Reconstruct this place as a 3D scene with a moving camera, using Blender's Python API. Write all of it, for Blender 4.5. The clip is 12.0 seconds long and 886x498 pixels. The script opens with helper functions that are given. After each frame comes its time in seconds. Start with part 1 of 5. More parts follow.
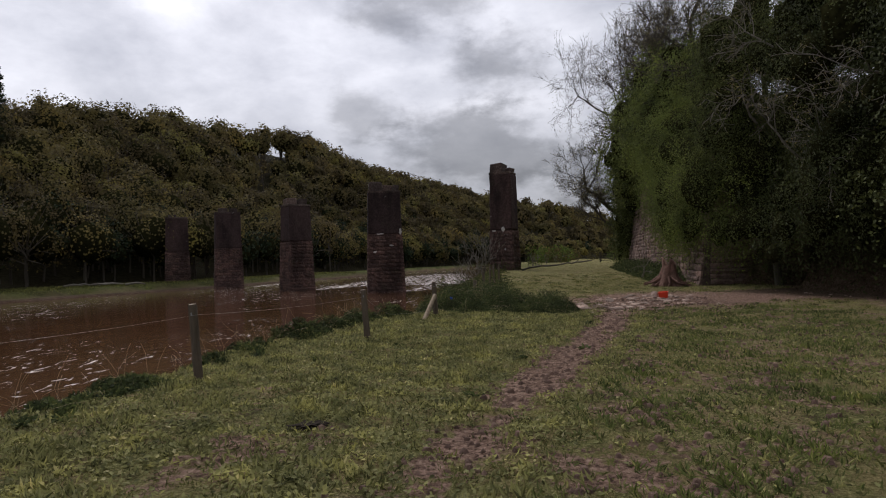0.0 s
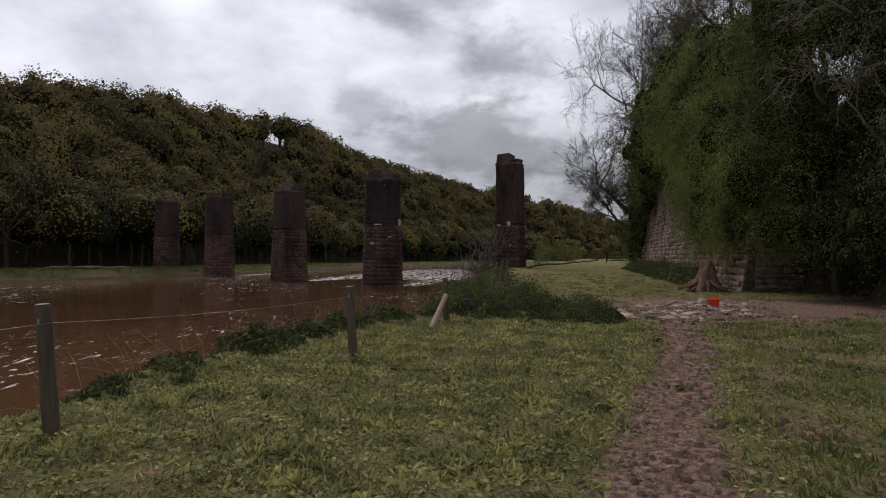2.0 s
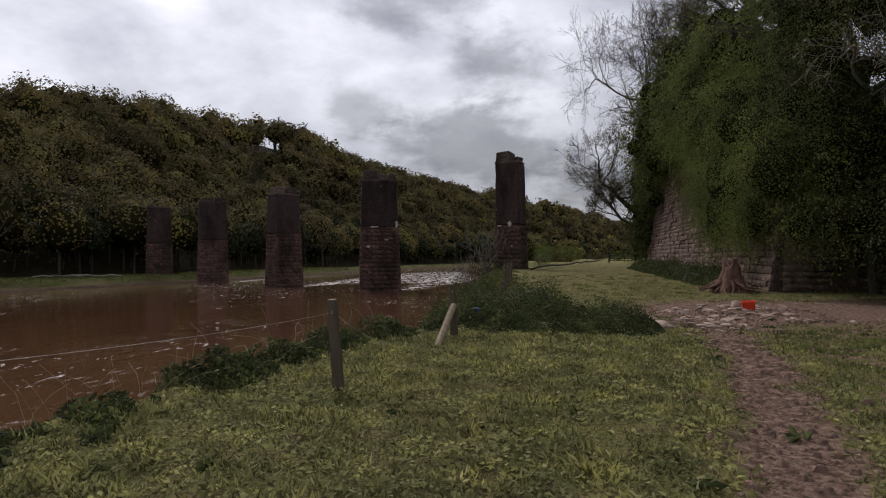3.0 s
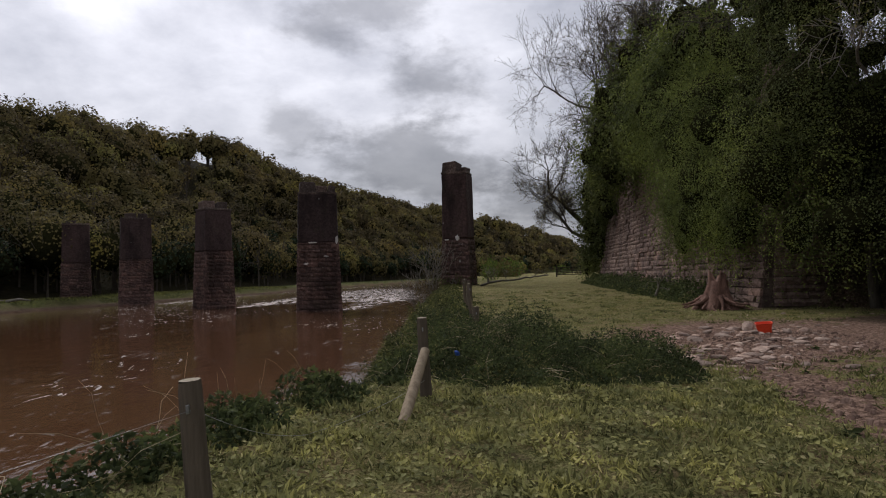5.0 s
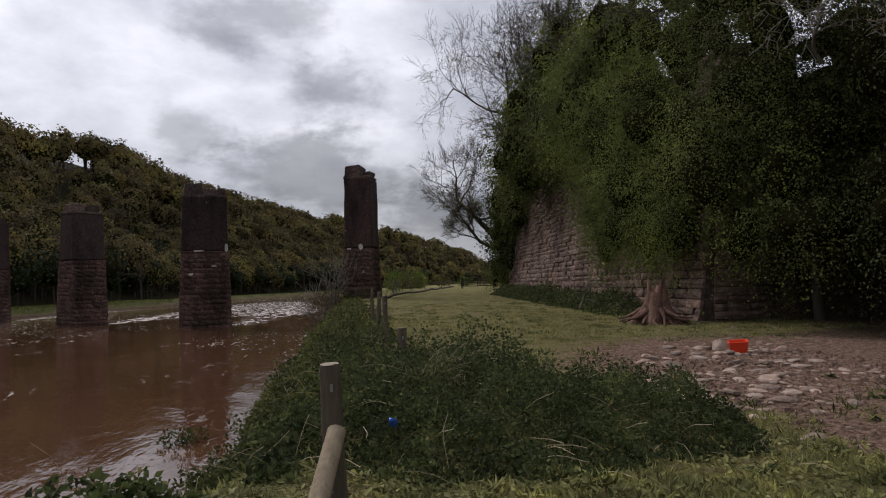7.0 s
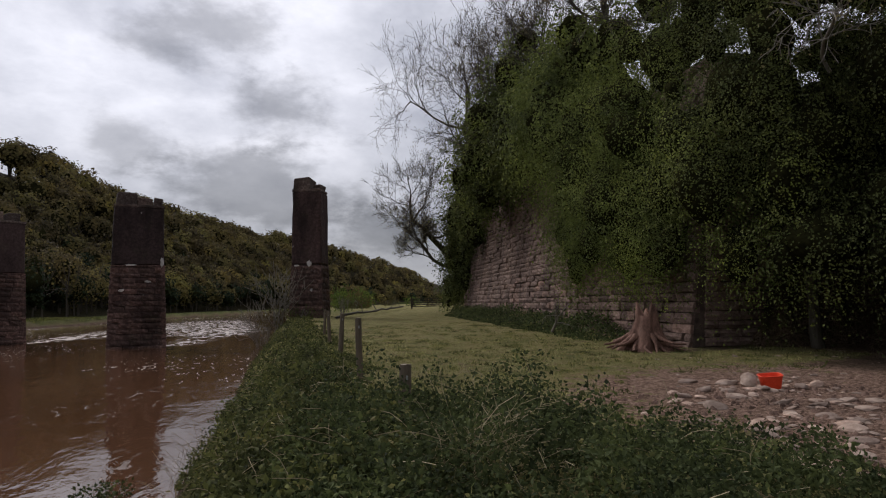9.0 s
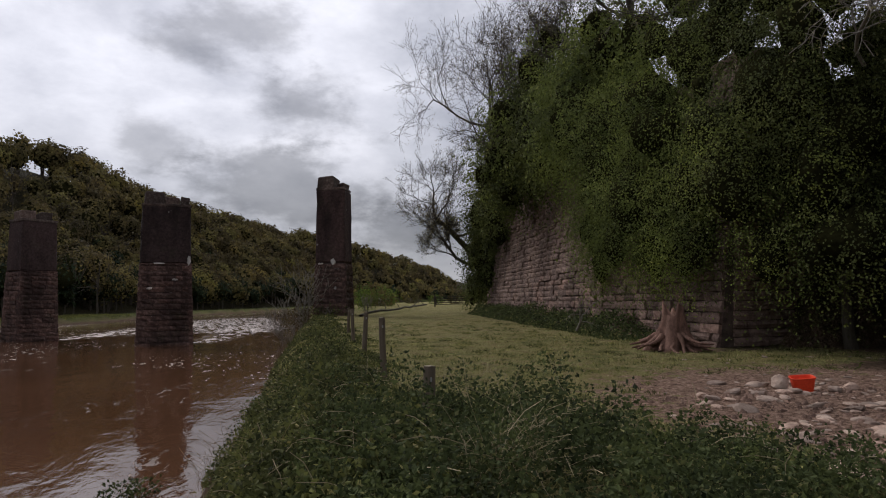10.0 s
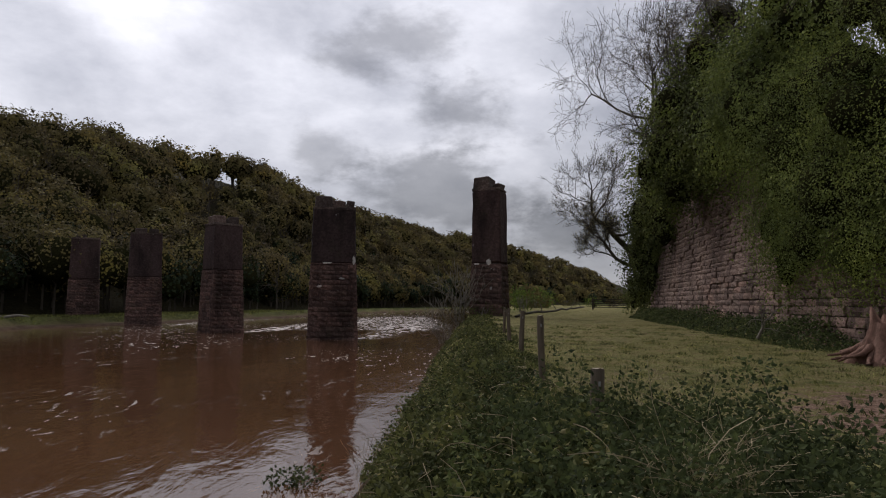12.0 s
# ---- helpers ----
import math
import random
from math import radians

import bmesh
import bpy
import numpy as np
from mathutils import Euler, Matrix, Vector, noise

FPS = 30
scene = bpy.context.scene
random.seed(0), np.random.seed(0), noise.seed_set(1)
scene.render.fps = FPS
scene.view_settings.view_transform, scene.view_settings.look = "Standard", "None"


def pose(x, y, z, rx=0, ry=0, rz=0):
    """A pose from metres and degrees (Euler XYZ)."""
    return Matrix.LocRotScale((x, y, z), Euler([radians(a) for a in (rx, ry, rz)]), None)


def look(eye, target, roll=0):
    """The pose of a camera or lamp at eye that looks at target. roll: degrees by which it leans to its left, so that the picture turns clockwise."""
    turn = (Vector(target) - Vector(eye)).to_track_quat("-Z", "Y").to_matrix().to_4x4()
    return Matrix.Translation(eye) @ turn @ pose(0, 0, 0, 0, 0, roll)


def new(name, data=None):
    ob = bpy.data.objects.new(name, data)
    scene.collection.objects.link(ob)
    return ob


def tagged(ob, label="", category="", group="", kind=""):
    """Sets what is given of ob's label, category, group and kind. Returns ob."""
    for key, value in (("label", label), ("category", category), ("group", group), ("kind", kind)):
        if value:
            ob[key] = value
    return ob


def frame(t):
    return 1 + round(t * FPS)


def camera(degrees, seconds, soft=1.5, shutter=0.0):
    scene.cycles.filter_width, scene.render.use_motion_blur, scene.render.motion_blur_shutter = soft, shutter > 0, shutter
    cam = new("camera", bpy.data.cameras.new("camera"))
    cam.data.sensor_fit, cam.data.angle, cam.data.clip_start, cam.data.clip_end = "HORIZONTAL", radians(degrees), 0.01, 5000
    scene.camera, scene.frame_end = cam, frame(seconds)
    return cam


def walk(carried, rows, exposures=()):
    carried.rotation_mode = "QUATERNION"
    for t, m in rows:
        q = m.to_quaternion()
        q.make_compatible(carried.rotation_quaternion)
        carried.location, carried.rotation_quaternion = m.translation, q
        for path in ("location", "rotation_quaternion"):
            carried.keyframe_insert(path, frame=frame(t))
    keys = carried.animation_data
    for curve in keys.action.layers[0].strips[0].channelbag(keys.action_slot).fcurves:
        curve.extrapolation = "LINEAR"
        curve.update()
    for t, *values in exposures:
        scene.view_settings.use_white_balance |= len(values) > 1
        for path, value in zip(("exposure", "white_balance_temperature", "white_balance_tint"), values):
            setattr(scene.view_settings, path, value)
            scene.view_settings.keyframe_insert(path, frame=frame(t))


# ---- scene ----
cam = camera(70.0, 12.0, soft=1.1)
PATH = [
    (0, (0.186, -2.238, 1.114), (0.157, -0.239, 1.153), -1.8),
    (0.5, (0.06, -1.24, 1.071), (0.033, 0.758, 1.13), -0.8),
    (1, (-0.026, -0.209, 1.044), (-0.047, 1.79, 1.097), -0.1),
    (1.5, (-0.183, 0.811, 1.037), (-0.199, 2.81, 1.077), 0.6),
    (2, (-0.242, 1.754, 1.01), (-0.263, 3.754, 1.034), 0.2),
    (2.5, (-0.349, 2.801, 1.006), (-0.382, 4.801, 1.032), -0.2),
    (4.3, (-0.536, 6.381, 1.024), (-0.437, 8.378, 1.074), -1.9),
    (4.5, (-0.596, 6.699, 1.069), (-0.477, 8.695, 1.122), -1.4),
    (5, (-0.693, 7.593, 1.062), (-0.52, 9.584, 1.141), -1.6),
    (5.5, (-0.652, 8.521, 1.03), (-0.417, 10.504, 1.14), -2.0),
    (6, (-0.632, 9.42, 1.012), (-0.334, 11.394, 1.135), -2.8),
    (6.5, (-0.551, 10.277, 1.01), (-0.139, 12.231, 1.116), -2.4),
    (8.5, (-0.730, 12.931, 1.048), (-0.150, 14.838, 1.187), -0.7),
    (9, (-0.777, 13.337, 1.043), (-0.126, 15.221, 1.21), -1.0),
    (9.5, (-0.727, 13.439, 1.058), (-0.078, 15.324, 1.221), -0.6),
    (10, (-0.771, 13.389, 1.079), (-0.189, 15.296, 1.24), -0.9),
    (10.5, (-0.84, 13.245, 1.102), (-0.357, 15.179, 1.261), -1.0),
    (11, (-0.823, 13.391, 1.075), (-0.454, 15.35, 1.239), -0.8),
    (11.5, (-0.763, 13.71, 1.038), (-0.522, 15.687, 1.204), -0.3),
    (12, (-0.697, 14.001, 0.994), (-0.595, 15.99, 1.164), 0.2),
]
walk(cam, [(t, look(eye, target, roll)) for t, eye, target, roll in PATH], [(0, 0.0, 6300, 13), (8.5, 0.05, 6300, 13), (10.5, 0.04, 6300, 13), (12, -0.07, 6300, 13)])


# ---------------------------------------------------------------- world and light
world = bpy.data.worlds.new("overcast_sky")
scene.world = world
world.use_nodes = True
wn, wl = world.node_tree.nodes, world.node_tree.links
wn.clear()
SUN_AZ, SUN_EL = -24.0, 42.0     # degrees: left of the +y axis, height


def wnode(kind, **values):
    n = wn.new(kind)
    for key, value in values.items():
        n.inputs[key].default_value = value
    return n


sky = wn.new("ShaderNodeTexSky")
sky.sky_type, sky.sun_disc = "NISHITA", False
sky.sun_elevation, sky.sun_rotation = radians(SUN_EL), radians(SUN_AZ)
coord = wn.new("ShaderNodeTexCoord")
# clouds a little flatter than wide
joined = wn.new("ShaderNodeMapping")
joined.inputs["Scale"].default_value = (1.0, 1.0, 1.9)
joined.inputs["Location"].default_value = (1.7, 0.4, 0.3)
wl.new(coord.outputs["Generated"], joined.inputs[0])
big = wnode("ShaderNodeTexNoise", Scale=3.6, Detail=10.0, Roughness=0.58, Distortion=0.1)
wl.new(joined.outputs[0], big.inputs["Vector"])
ramp = wn.new("ShaderNodeValToRGB")
ramp.color_ramp.elements[0].position, ramp.color_ramp.elements[0].color = 0.32, (0.40, 0.41, 0.45, 1)
ramp.color_ramp.elements[1].position, ramp.color_ramp.elements[1].color = 0.66, (0.80, 0.80, 0.83, 1)
mid = ramp.color_ramp.elements.new(0.50)
mid.color = (0.60, 0.605, 0.64, 1)
wl.new(big.outputs["Fac"], ramp.inputs[0])
# thin veil: the cloud glows round the hidden sun
sun_way = Vector((math.sin(radians(SUN_AZ)) * math.cos(radians(SUN_EL)), math.cos(radians(SUN_AZ)) * math.cos(radians(SUN_EL)), math.sin(radians(SUN_EL))))
dot = wn.new("ShaderNodeVectorMath")
dot.operation = "DOT_PRODUCT"
wl.new(coord.outputs["Generated"], dot.inputs[0])
dot.inputs[1].default_value = sun_way
glow = wn.new("ShaderNodeMapRange")
glow.inputs["From Min"].default_value, glow.inputs["From Max"].default_value = 0.45, 1.0
glow.inputs["To Min"].default_value, glow.inputs["To Max"].default_value = 0.90, 1.42
glow.interpolation_type = "SMOOTHSTEP"
wl.new(dot.outputs["Value"], glow.inputs["Value"])
# heavier cloud towards the horizon
sep = wn.new("ShaderNodeSeparateXYZ")
wl.new(coord.outputs["Generated"], sep.inputs[0])
low = wn.new("ShaderNodeMapRange")
low.inputs["From Min"].default_value, low.inputs["From Max"].default_value = 0.02, 0.34
low.inputs["To Min"].default_value, low.inputs["To Max"].default_value = 0.60, 1.0
low.interpolation_type = "SMOOTHSTEP"
wl.new(sep.outputs["Z"], low.inputs["Value"])
both = wn.new("ShaderNodeMath")
both.operation = "MULTIPLY"
wl.new(glow.outputs[0], both.inputs[0])
wl.new(low.outputs[0], both.inputs[1])
# heavier banks of cloud over the valley: azimuth, height, half width, half height, depth of grey
ragged = wnode("ShaderNodeTexNoise", Scale=7.0, Detail=8.0, Roughness=0.6)
wl.new(joined.outputs[0], ragged.inputs["Vector"])
shade = both.outputs[0]
for az, el, wide, tall, depth in ((4.0, 9.5, 8.5, 4.2, 0.52), (4.5, 17.0, 5.0, 2.8, 0.46), (-1.5, 22.5, 5.5, 2.8, 0.40), (-8.5, 13.5, 3.4, 2.4, 0.36), (14.0, 6.5, 7.0, 2.2, 0.46)):
    off = wn.new("ShaderNodeVectorMath")
    off.operation = "SUBTRACT"
    wl.new(coord.outputs["Generated"], off.inputs[0])
    off.inputs[1].default_value = (math.sin(radians(az)) * math.cos(radians(el)), math.cos(radians(az)) * math.cos(radians(el)), math.sin(radians(el)))
    size = wn.new("ShaderNodeVectorMath")
    size.operation = "MULTIPLY"
    wl.new(off.outputs[0], size.inputs[0])
    size.inputs[1].default_value = (1 / radians(wide), 1 / radians(wide), 1 / radians(tall))
    far_off = wn.new("ShaderNodeVectorMath")
    far_off.operation = "LENGTH"
    wl.new(size.outputs[0], far_off.inputs[0])
    torn = wn.new("ShaderNodeMath")
    torn.operation = "MULTIPLY_ADD"
    wl.new(ragged.outputs["Fac"], torn.inputs[0])
    torn.inputs[1].default_value = -3.4
    wl.new(far_off.outputs["Value"], torn.inputs[2])
    bank = wn.new("ShaderNodeMapRange")
    bank.interpolation_type = "SMOOTHSTEP"
    bank.inputs["From Min"].default_value, bank.inputs["From Max"].default_value = -1.35, -0.35
    bank.inputs["To Min"].default_value, bank.inputs["To Max"].default_value = 1 - depth, 1.0
    wl.new(torn.outputs[0], bank.inputs["Value"])
    darker = wn.new("ShaderNodeMath")
    darker.operation = "MULTIPLY"
    wl.new(shade, darker.inputs[0])
    wl.new(bank.outputs[0], darker.inputs[1])
    shade = darker.outputs[0]
lit = wn.new("ShaderNodeVectorMath")
lit.operation = "SCALE"
wl.new(ramp.outputs[0], lit.inputs[0])
wl.new(shade, lit.inputs["Scale"])
sky_bg = wn.new("ShaderNodeBackground")
wl.new(sky.outputs[0], sky_bg.inputs[0])
sky_bg.inputs[1].default_value = 0.09
cloud_bg = wn.new("ShaderNodeBackground")
wl.new(lit.outputs[0], cloud_bg.inputs[0])
cloud_bg.inputs[1].default_value = 1.0
mixed = wn.new("ShaderNodeMixShader")
mixed.inputs[0].default_value = 0.93
wl.new(sky_bg.outputs[0], mixed.inputs[1])
wl.new(cloud_bg.outputs[0], mixed.inputs[2])
out = wn.new("ShaderNodeOutputWorld")
wl.new(mixed.outputs[0], out.inputs[0])

sun = new("sun", bpy.data.lights.new("sun", "SUN"))
sun.data.energy, sun.data.angle, sun.data.color = 1.8, radians(20), (1.0, 0.95, 0.88)
sun.matrix_world = look(sun_way * 300, (0, 0, 0))


# ---------------------------------------------------------------- materials
class Mat:
    """A node material, built step by step."""

    def __init__(self, name, rough=0.8, metal=0.0, spec=0.3):
        self.m = bpy.data.materials.new(name)
        self.m.use_nodes = True
        self.n, self.l = self.m.node_tree.nodes, self.m.node_tree.links
        self.b = self.n["Principled BSDF"]
        self.b.inputs["Roughness"].default_value = rough
        self.b.inputs["Metallic"].default_value = metal
        self.b.inputs["Specular IOR Level"].default_value = spec
        self.pos = self.n.new("ShaderNodeNewGeometry").outputs["Position"]

    def noise(self, scale, detail=4.0, rough=0.6, stretch=(1, 1, 1), distort=0.0):
        mp = self.n.new("ShaderNodeMapping")
        mp.inputs["Scale"].default_value = stretch
        self.l.new(self.pos, mp.inputs[0])
        t = self.n.new("ShaderNodeTexNoise")
        t.inputs["Scale"].default_value, t.inputs["Detail"].default_value = scale, detail
        t.inputs["Roughness"].default_value, t.inputs["Distortion"].default_value = rough, distort
        self.l.new(mp.outputs[0], t.inputs["Vector"])
        return t.outputs["Fac"]

    def ramp(self, fac, *stops):
        r = self.n.new("ShaderNodeValToRGB")
        e = r.color_ramp.elements
        while len(e) < len(stops):
            e.new(0.5)
        for k, (p, c) in zip(e, stops):
            k.position, k.color = p, (*c, 1) if len(c) == 3 else c
        self.l.new(fac, r.inputs[0])
        return r.outputs[0]

    def mix(self, fac, a, b, blend="MIX"):
        x = self.n.new("ShaderNodeMix")
        x.data_type, x.blend_type = "RGBA", blend
        for sock, v in ((x.inputs[0], fac), (x.inputs[6], a), (x.inputs[7], b)):
            if isinstance(v, bpy.types.NodeSocket):
                self.l.new(v, sock)
            else:
                sock.default_value = v if isinstance(v, float) else (*v, 1)
        return x.outputs[2]

    def math(self, op, a, b=0.0, clamp=False):
        x = self.n.new("ShaderNodeMath")
        x.operation, x.use_clamp = op, clamp
        for sock, v in ((x.inputs[0], a), (x.inputs[1], b)):
            if isinstance(v, bpy.types.NodeSocket):
                self.l.new(v, sock)
            else:
                sock.default_value = v
        return x.outputs[0]

    def attr(self, name):
        a = self.n.new("ShaderNodeAttribute")
        a.attribute_name = name
        return a.outputs["Fac"]

    def random(self, island=False):
        if island:
            return self.n.new("ShaderNodeNewGeometry").outputs["Random Per Island"]
        return self.n.new("ShaderNodeObjectInfo").outputs["Random"]

    def bump(self, height, strength=0.4, distance=0.02):
        x = self.n.new("ShaderNodeBump")
        x.inputs["Strength"].default_value, x.inputs["Distance"].default_value = strength, distance
        self.l.new(height, x.inputs["Height"])
        self.l.new(x.outputs[0], self.b.inputs["Normal"])
        return self

    def base(self, c):
        if isinstance(c, bpy.types.NodeSocket):
            self.l.new(c, self.b.inputs["Base Color"])
        else:
            self.b.inputs["Base Color"].default_value = (*c, 1)
        return self

    def rough(self, c):
        self.l.new(c, self.b.inputs["Roughness"])
        return self


def leaf_material(name, dark, light, yellow, through_light=0.35, patch=0.5, low=0.62, high=1.35, tone=False):
    m = Mat(name, rough=0.75, spec=0.12)
    r = m.random(island=True)
    c = m.ramp(r, (0.0, dark), (0.6, light), (0.93, light), (1.0, yellow))
    c = m.mix(1.0, c, m.ramp(m.noise(patch, 3), (0.33, (low * 0.95, low, low)), (0.5, (1, 1, 1)), (0.68, (high, high * 0.96, high * 0.8))), "MULTIPLY")
    if tone:
        c = m.mix(1.0, c, m.ramp(m.attr("tone"), (0.0, (0.55, 0.52, 0.55)), (0.4, (0.95, 0.9, 0.9)), (0.75, (1.1, 1.12, 0.95)), (1.0, (1.35, 1.25, 0.92))), "MULTIPLY")
    m.base(c)
    t = m.n.new("ShaderNodeBsdfTranslucent")
    m.l.new(c, t.inputs[0])
    x = m.n.new("ShaderNodeMixShader")
    x.inputs[0].default_value = through_light
    m.l.new(m.b.outputs[0], x.inputs[1])
    m.l.new(t.outputs[0], x.inputs[2])
    m.l.new(x.outputs[0], m.n["Material Output"].inputs[0])
    return m.m


def ground_material():
    m = Mat("pasture", rough=0.97, spec=0.04)
    fine, patch, wide = m.noise(34, 8, 0.8), m.noise(2.3, 5, 0.62, distort=0.4), m.noise(0.35, 3)
    grass = m.ramp(fine, (0.39, (0.052, 0.052, 0.019)), (0.50, (0.215, 0.212, 0.082)), (0.62, (0.44, 0.40, 0.182)))
    dry = m.ramp(fine, (0.39, (0.10, 0.075, 0.040)), (0.62, (0.44, 0.335, 0.175)))
    c = m.mix(m.ramp(patch, (0.45, (0, 0, 0)), (0.62, (0.9, 0.9, 0.9))), grass, dry)
    bare = m.ramp(m.noise(4.2, 6, 0.72), (0.3, (0.065, 0.045, 0.03)), (0.7, (0.17, 0.115, 0.08)))
    c = m.mix(m.ramp(m.noise(1.7, 7, 0.72), (0.56, (0, 0, 0)), (0.64, (0.85, 0.85, 0.85))), c, bare)
    c = m.mix(m.ramp(wide, (0.4, (0, 0, 0)), (0.66, (0.6, 0.6, 0.6))), c, (0.25, 0.215, 0.085))
    c = m.mix(m.ramp(m.noise(0.8, 5, 0.6), (0.5, (0, 0, 0)), (0.66, (0.55, 0.55, 0.55))), c, (0.055, 0.075, 0.02))
    mud = m.ramp(m.noise(11, 8, 0.78), (0.38, (0.075, 0.048, 0.037)), (0.49, (0.27, 0.172, 0.128)), (0.62, (0.50, 0.345, 0.265)))
    edge = m.math("ADD", m.attr("mud"), m.math("MULTIPLY", m.math("SUBTRACT", m.noise(3.1, 6, 0.7), 0.5), 2.3))
    c = m.mix(m.ramp(edge, (0.42, (0, 0, 0)), (0.62, (1, 1, 1))), c, mud)
    wet = m.ramp(m.noise(1.2, 4), (0.3, (0.05, 0.032, 0.022)), (0.7, (0.11, 0.075, 0.052)))
    c = m.mix(m.math("MULTIPLY", m.attr("lush"), 0.85), c, m.ramp(m.math("ADD", m.math("MULTIPLY", m.noise(3, 6, 0.7), 0.5), m.math("MULTIPLY", m.noise(0.22, 5, 0.65), 0.5)), (0.40, (0.028, 0.036, 0.010)), (0.60, (0.085, 0.105, 0.026))))
    silt = m.attr("silt")
    c = m.mix(silt, c, wet)
    # woodland floor colour, also used for painted shade under the overhanging trees
    wood_and_shade = m.ramp(m.noise(1.5, 5), (0.3, (0.018, 0.016, 0.009)), (0.7, (0.05, 0.043, 0.022)))
    c = m.mix(m.attr("wood_and_shade"), c, wood_and_shade)
    m.base(c)
    h = m.math("ADD", m.math("MULTIPLY", m.noise(26, 6, 0.7), 1.0), m.math("MULTIPLY", m.noise(5, 6, 0.65), 3.0))
    m.bump(h, 1.0, 0.12)
    return m.m


def water_material():
    m = Mat("brown_river_water", rough=0.07, spec=0.36)
    silt = m.ramp(m.noise(0.09, 4), (0.3, (0.070, 0.032, 0.016)), (0.7, (0.10, 0.047, 0.024)))
    streak = m.noise(2.1, 9, 0.62, (0.8, 0.26, 1), 2.2)
    where = m.noise(0.06, 3, 0.5, (1, 0.6, 1))
    f = m.math("MULTIPLY", m.ramp(streak, (0.595, (0, 0, 0)), (0.65, (1, 1, 1))), m.ramp(where, (0.42, (0, 0, 0)), (0.60, (0.9, 0.9, 0.9))))
    race = m.math("MULTIPLY", m.math("MULTIPLY", m.attr("race"), 0.85), m.ramp(m.noise(1.3, 6, 0.7, (1, 0.35, 1)), (0.46, (0, 0, 0)), (0.60, (1, 1, 1))))
    f = m.math("MAXIMUM", f, race)
    m.base(m.mix(f, silt, (0.5, 0.44, 0.40)))
    m.rough(m.math("ADD", m.math("MULTIPLY", f, 0.6), 0.06))
    h = m.math("ADD", m.noise(0.8, 5, 0.55, (1, 0.45, 1), 0.5), m.math("MULTIPLY", m.noise(5, 3, 0.5, (1, 0.6, 1)), 0.12))
    m.bump(h, 0.10, 0.33)
    return m.m


def stone_material(name, low, middle, high, lichen=0.25, moss=0.3):
    m = Mat(name, rough=0.93, spec=0.2)
    c = m.ramp(m.noise(5, 7, 0.7), (0.28, low), (0.5, middle), (0.74, high))
    c = m.mix(1.0, c, m.ramp(m.random(), (0.0, (0.62, 0.6, 0.6)), (0.5, (1, 1, 1)), (1.0, (1.35, 1.25, 1.2))), "MULTIPLY")
    c = m.mix(m.ramp(m.noise(0.45, 5, 0.65, (1, 1, 0.35)), (0.42, (0, 0, 0)), (0.66, (0.75, 0.75, 0.75))), c, tuple(v * 0.35 for v in low))
    c = m.mix(m.ramp(m.noise(1.4, 6, 0.75), (0.66, (0, 0, 0)), (0.72, (lichen,) * 3)), c, (0.55, 0.53, 0.50))
    c = m.mix(m.ramp(m.noise(0.8, 5, 0.7), (0.55, (0, 0, 0)), (0.72, (moss,) * 3)), c, (0.04, 0.05, 0.02))
    m.base(c)
    m.bump(m.noise(14, 7, 0.75), 0.8, 0.06)
    return m.m


def bark_material(name, low, high, scale=9, stretch=(1, 1, 0.2)):
    m = Mat(name, rough=0.9, spec=0.2)
    t = m.noise(scale, 6, 0.7, stretch)
    m.base(m.mix(m.ramp(m.noise(1.7, 3), (0.4, (0, 0, 0)), (0.7, (0.5, 0.5, 0.5))), m.ramp(t, (0.3, low), (0.7, high)), tuple(v * 0.6 for v in high)))
    m.bump(t, 0.7, 0.03)
    return m.m


def plain_material(name, low, high, rough=0.7, metal=0.0, scale=12, spec=0.3):
    m = Mat(name, rough, metal, spec)
    t = m.noise(scale, 5)
    m.base(m.ramp(t, (0.3, low), (0.7, high)))
    m.bump(t, 0.25, 0.01)
    return m.m


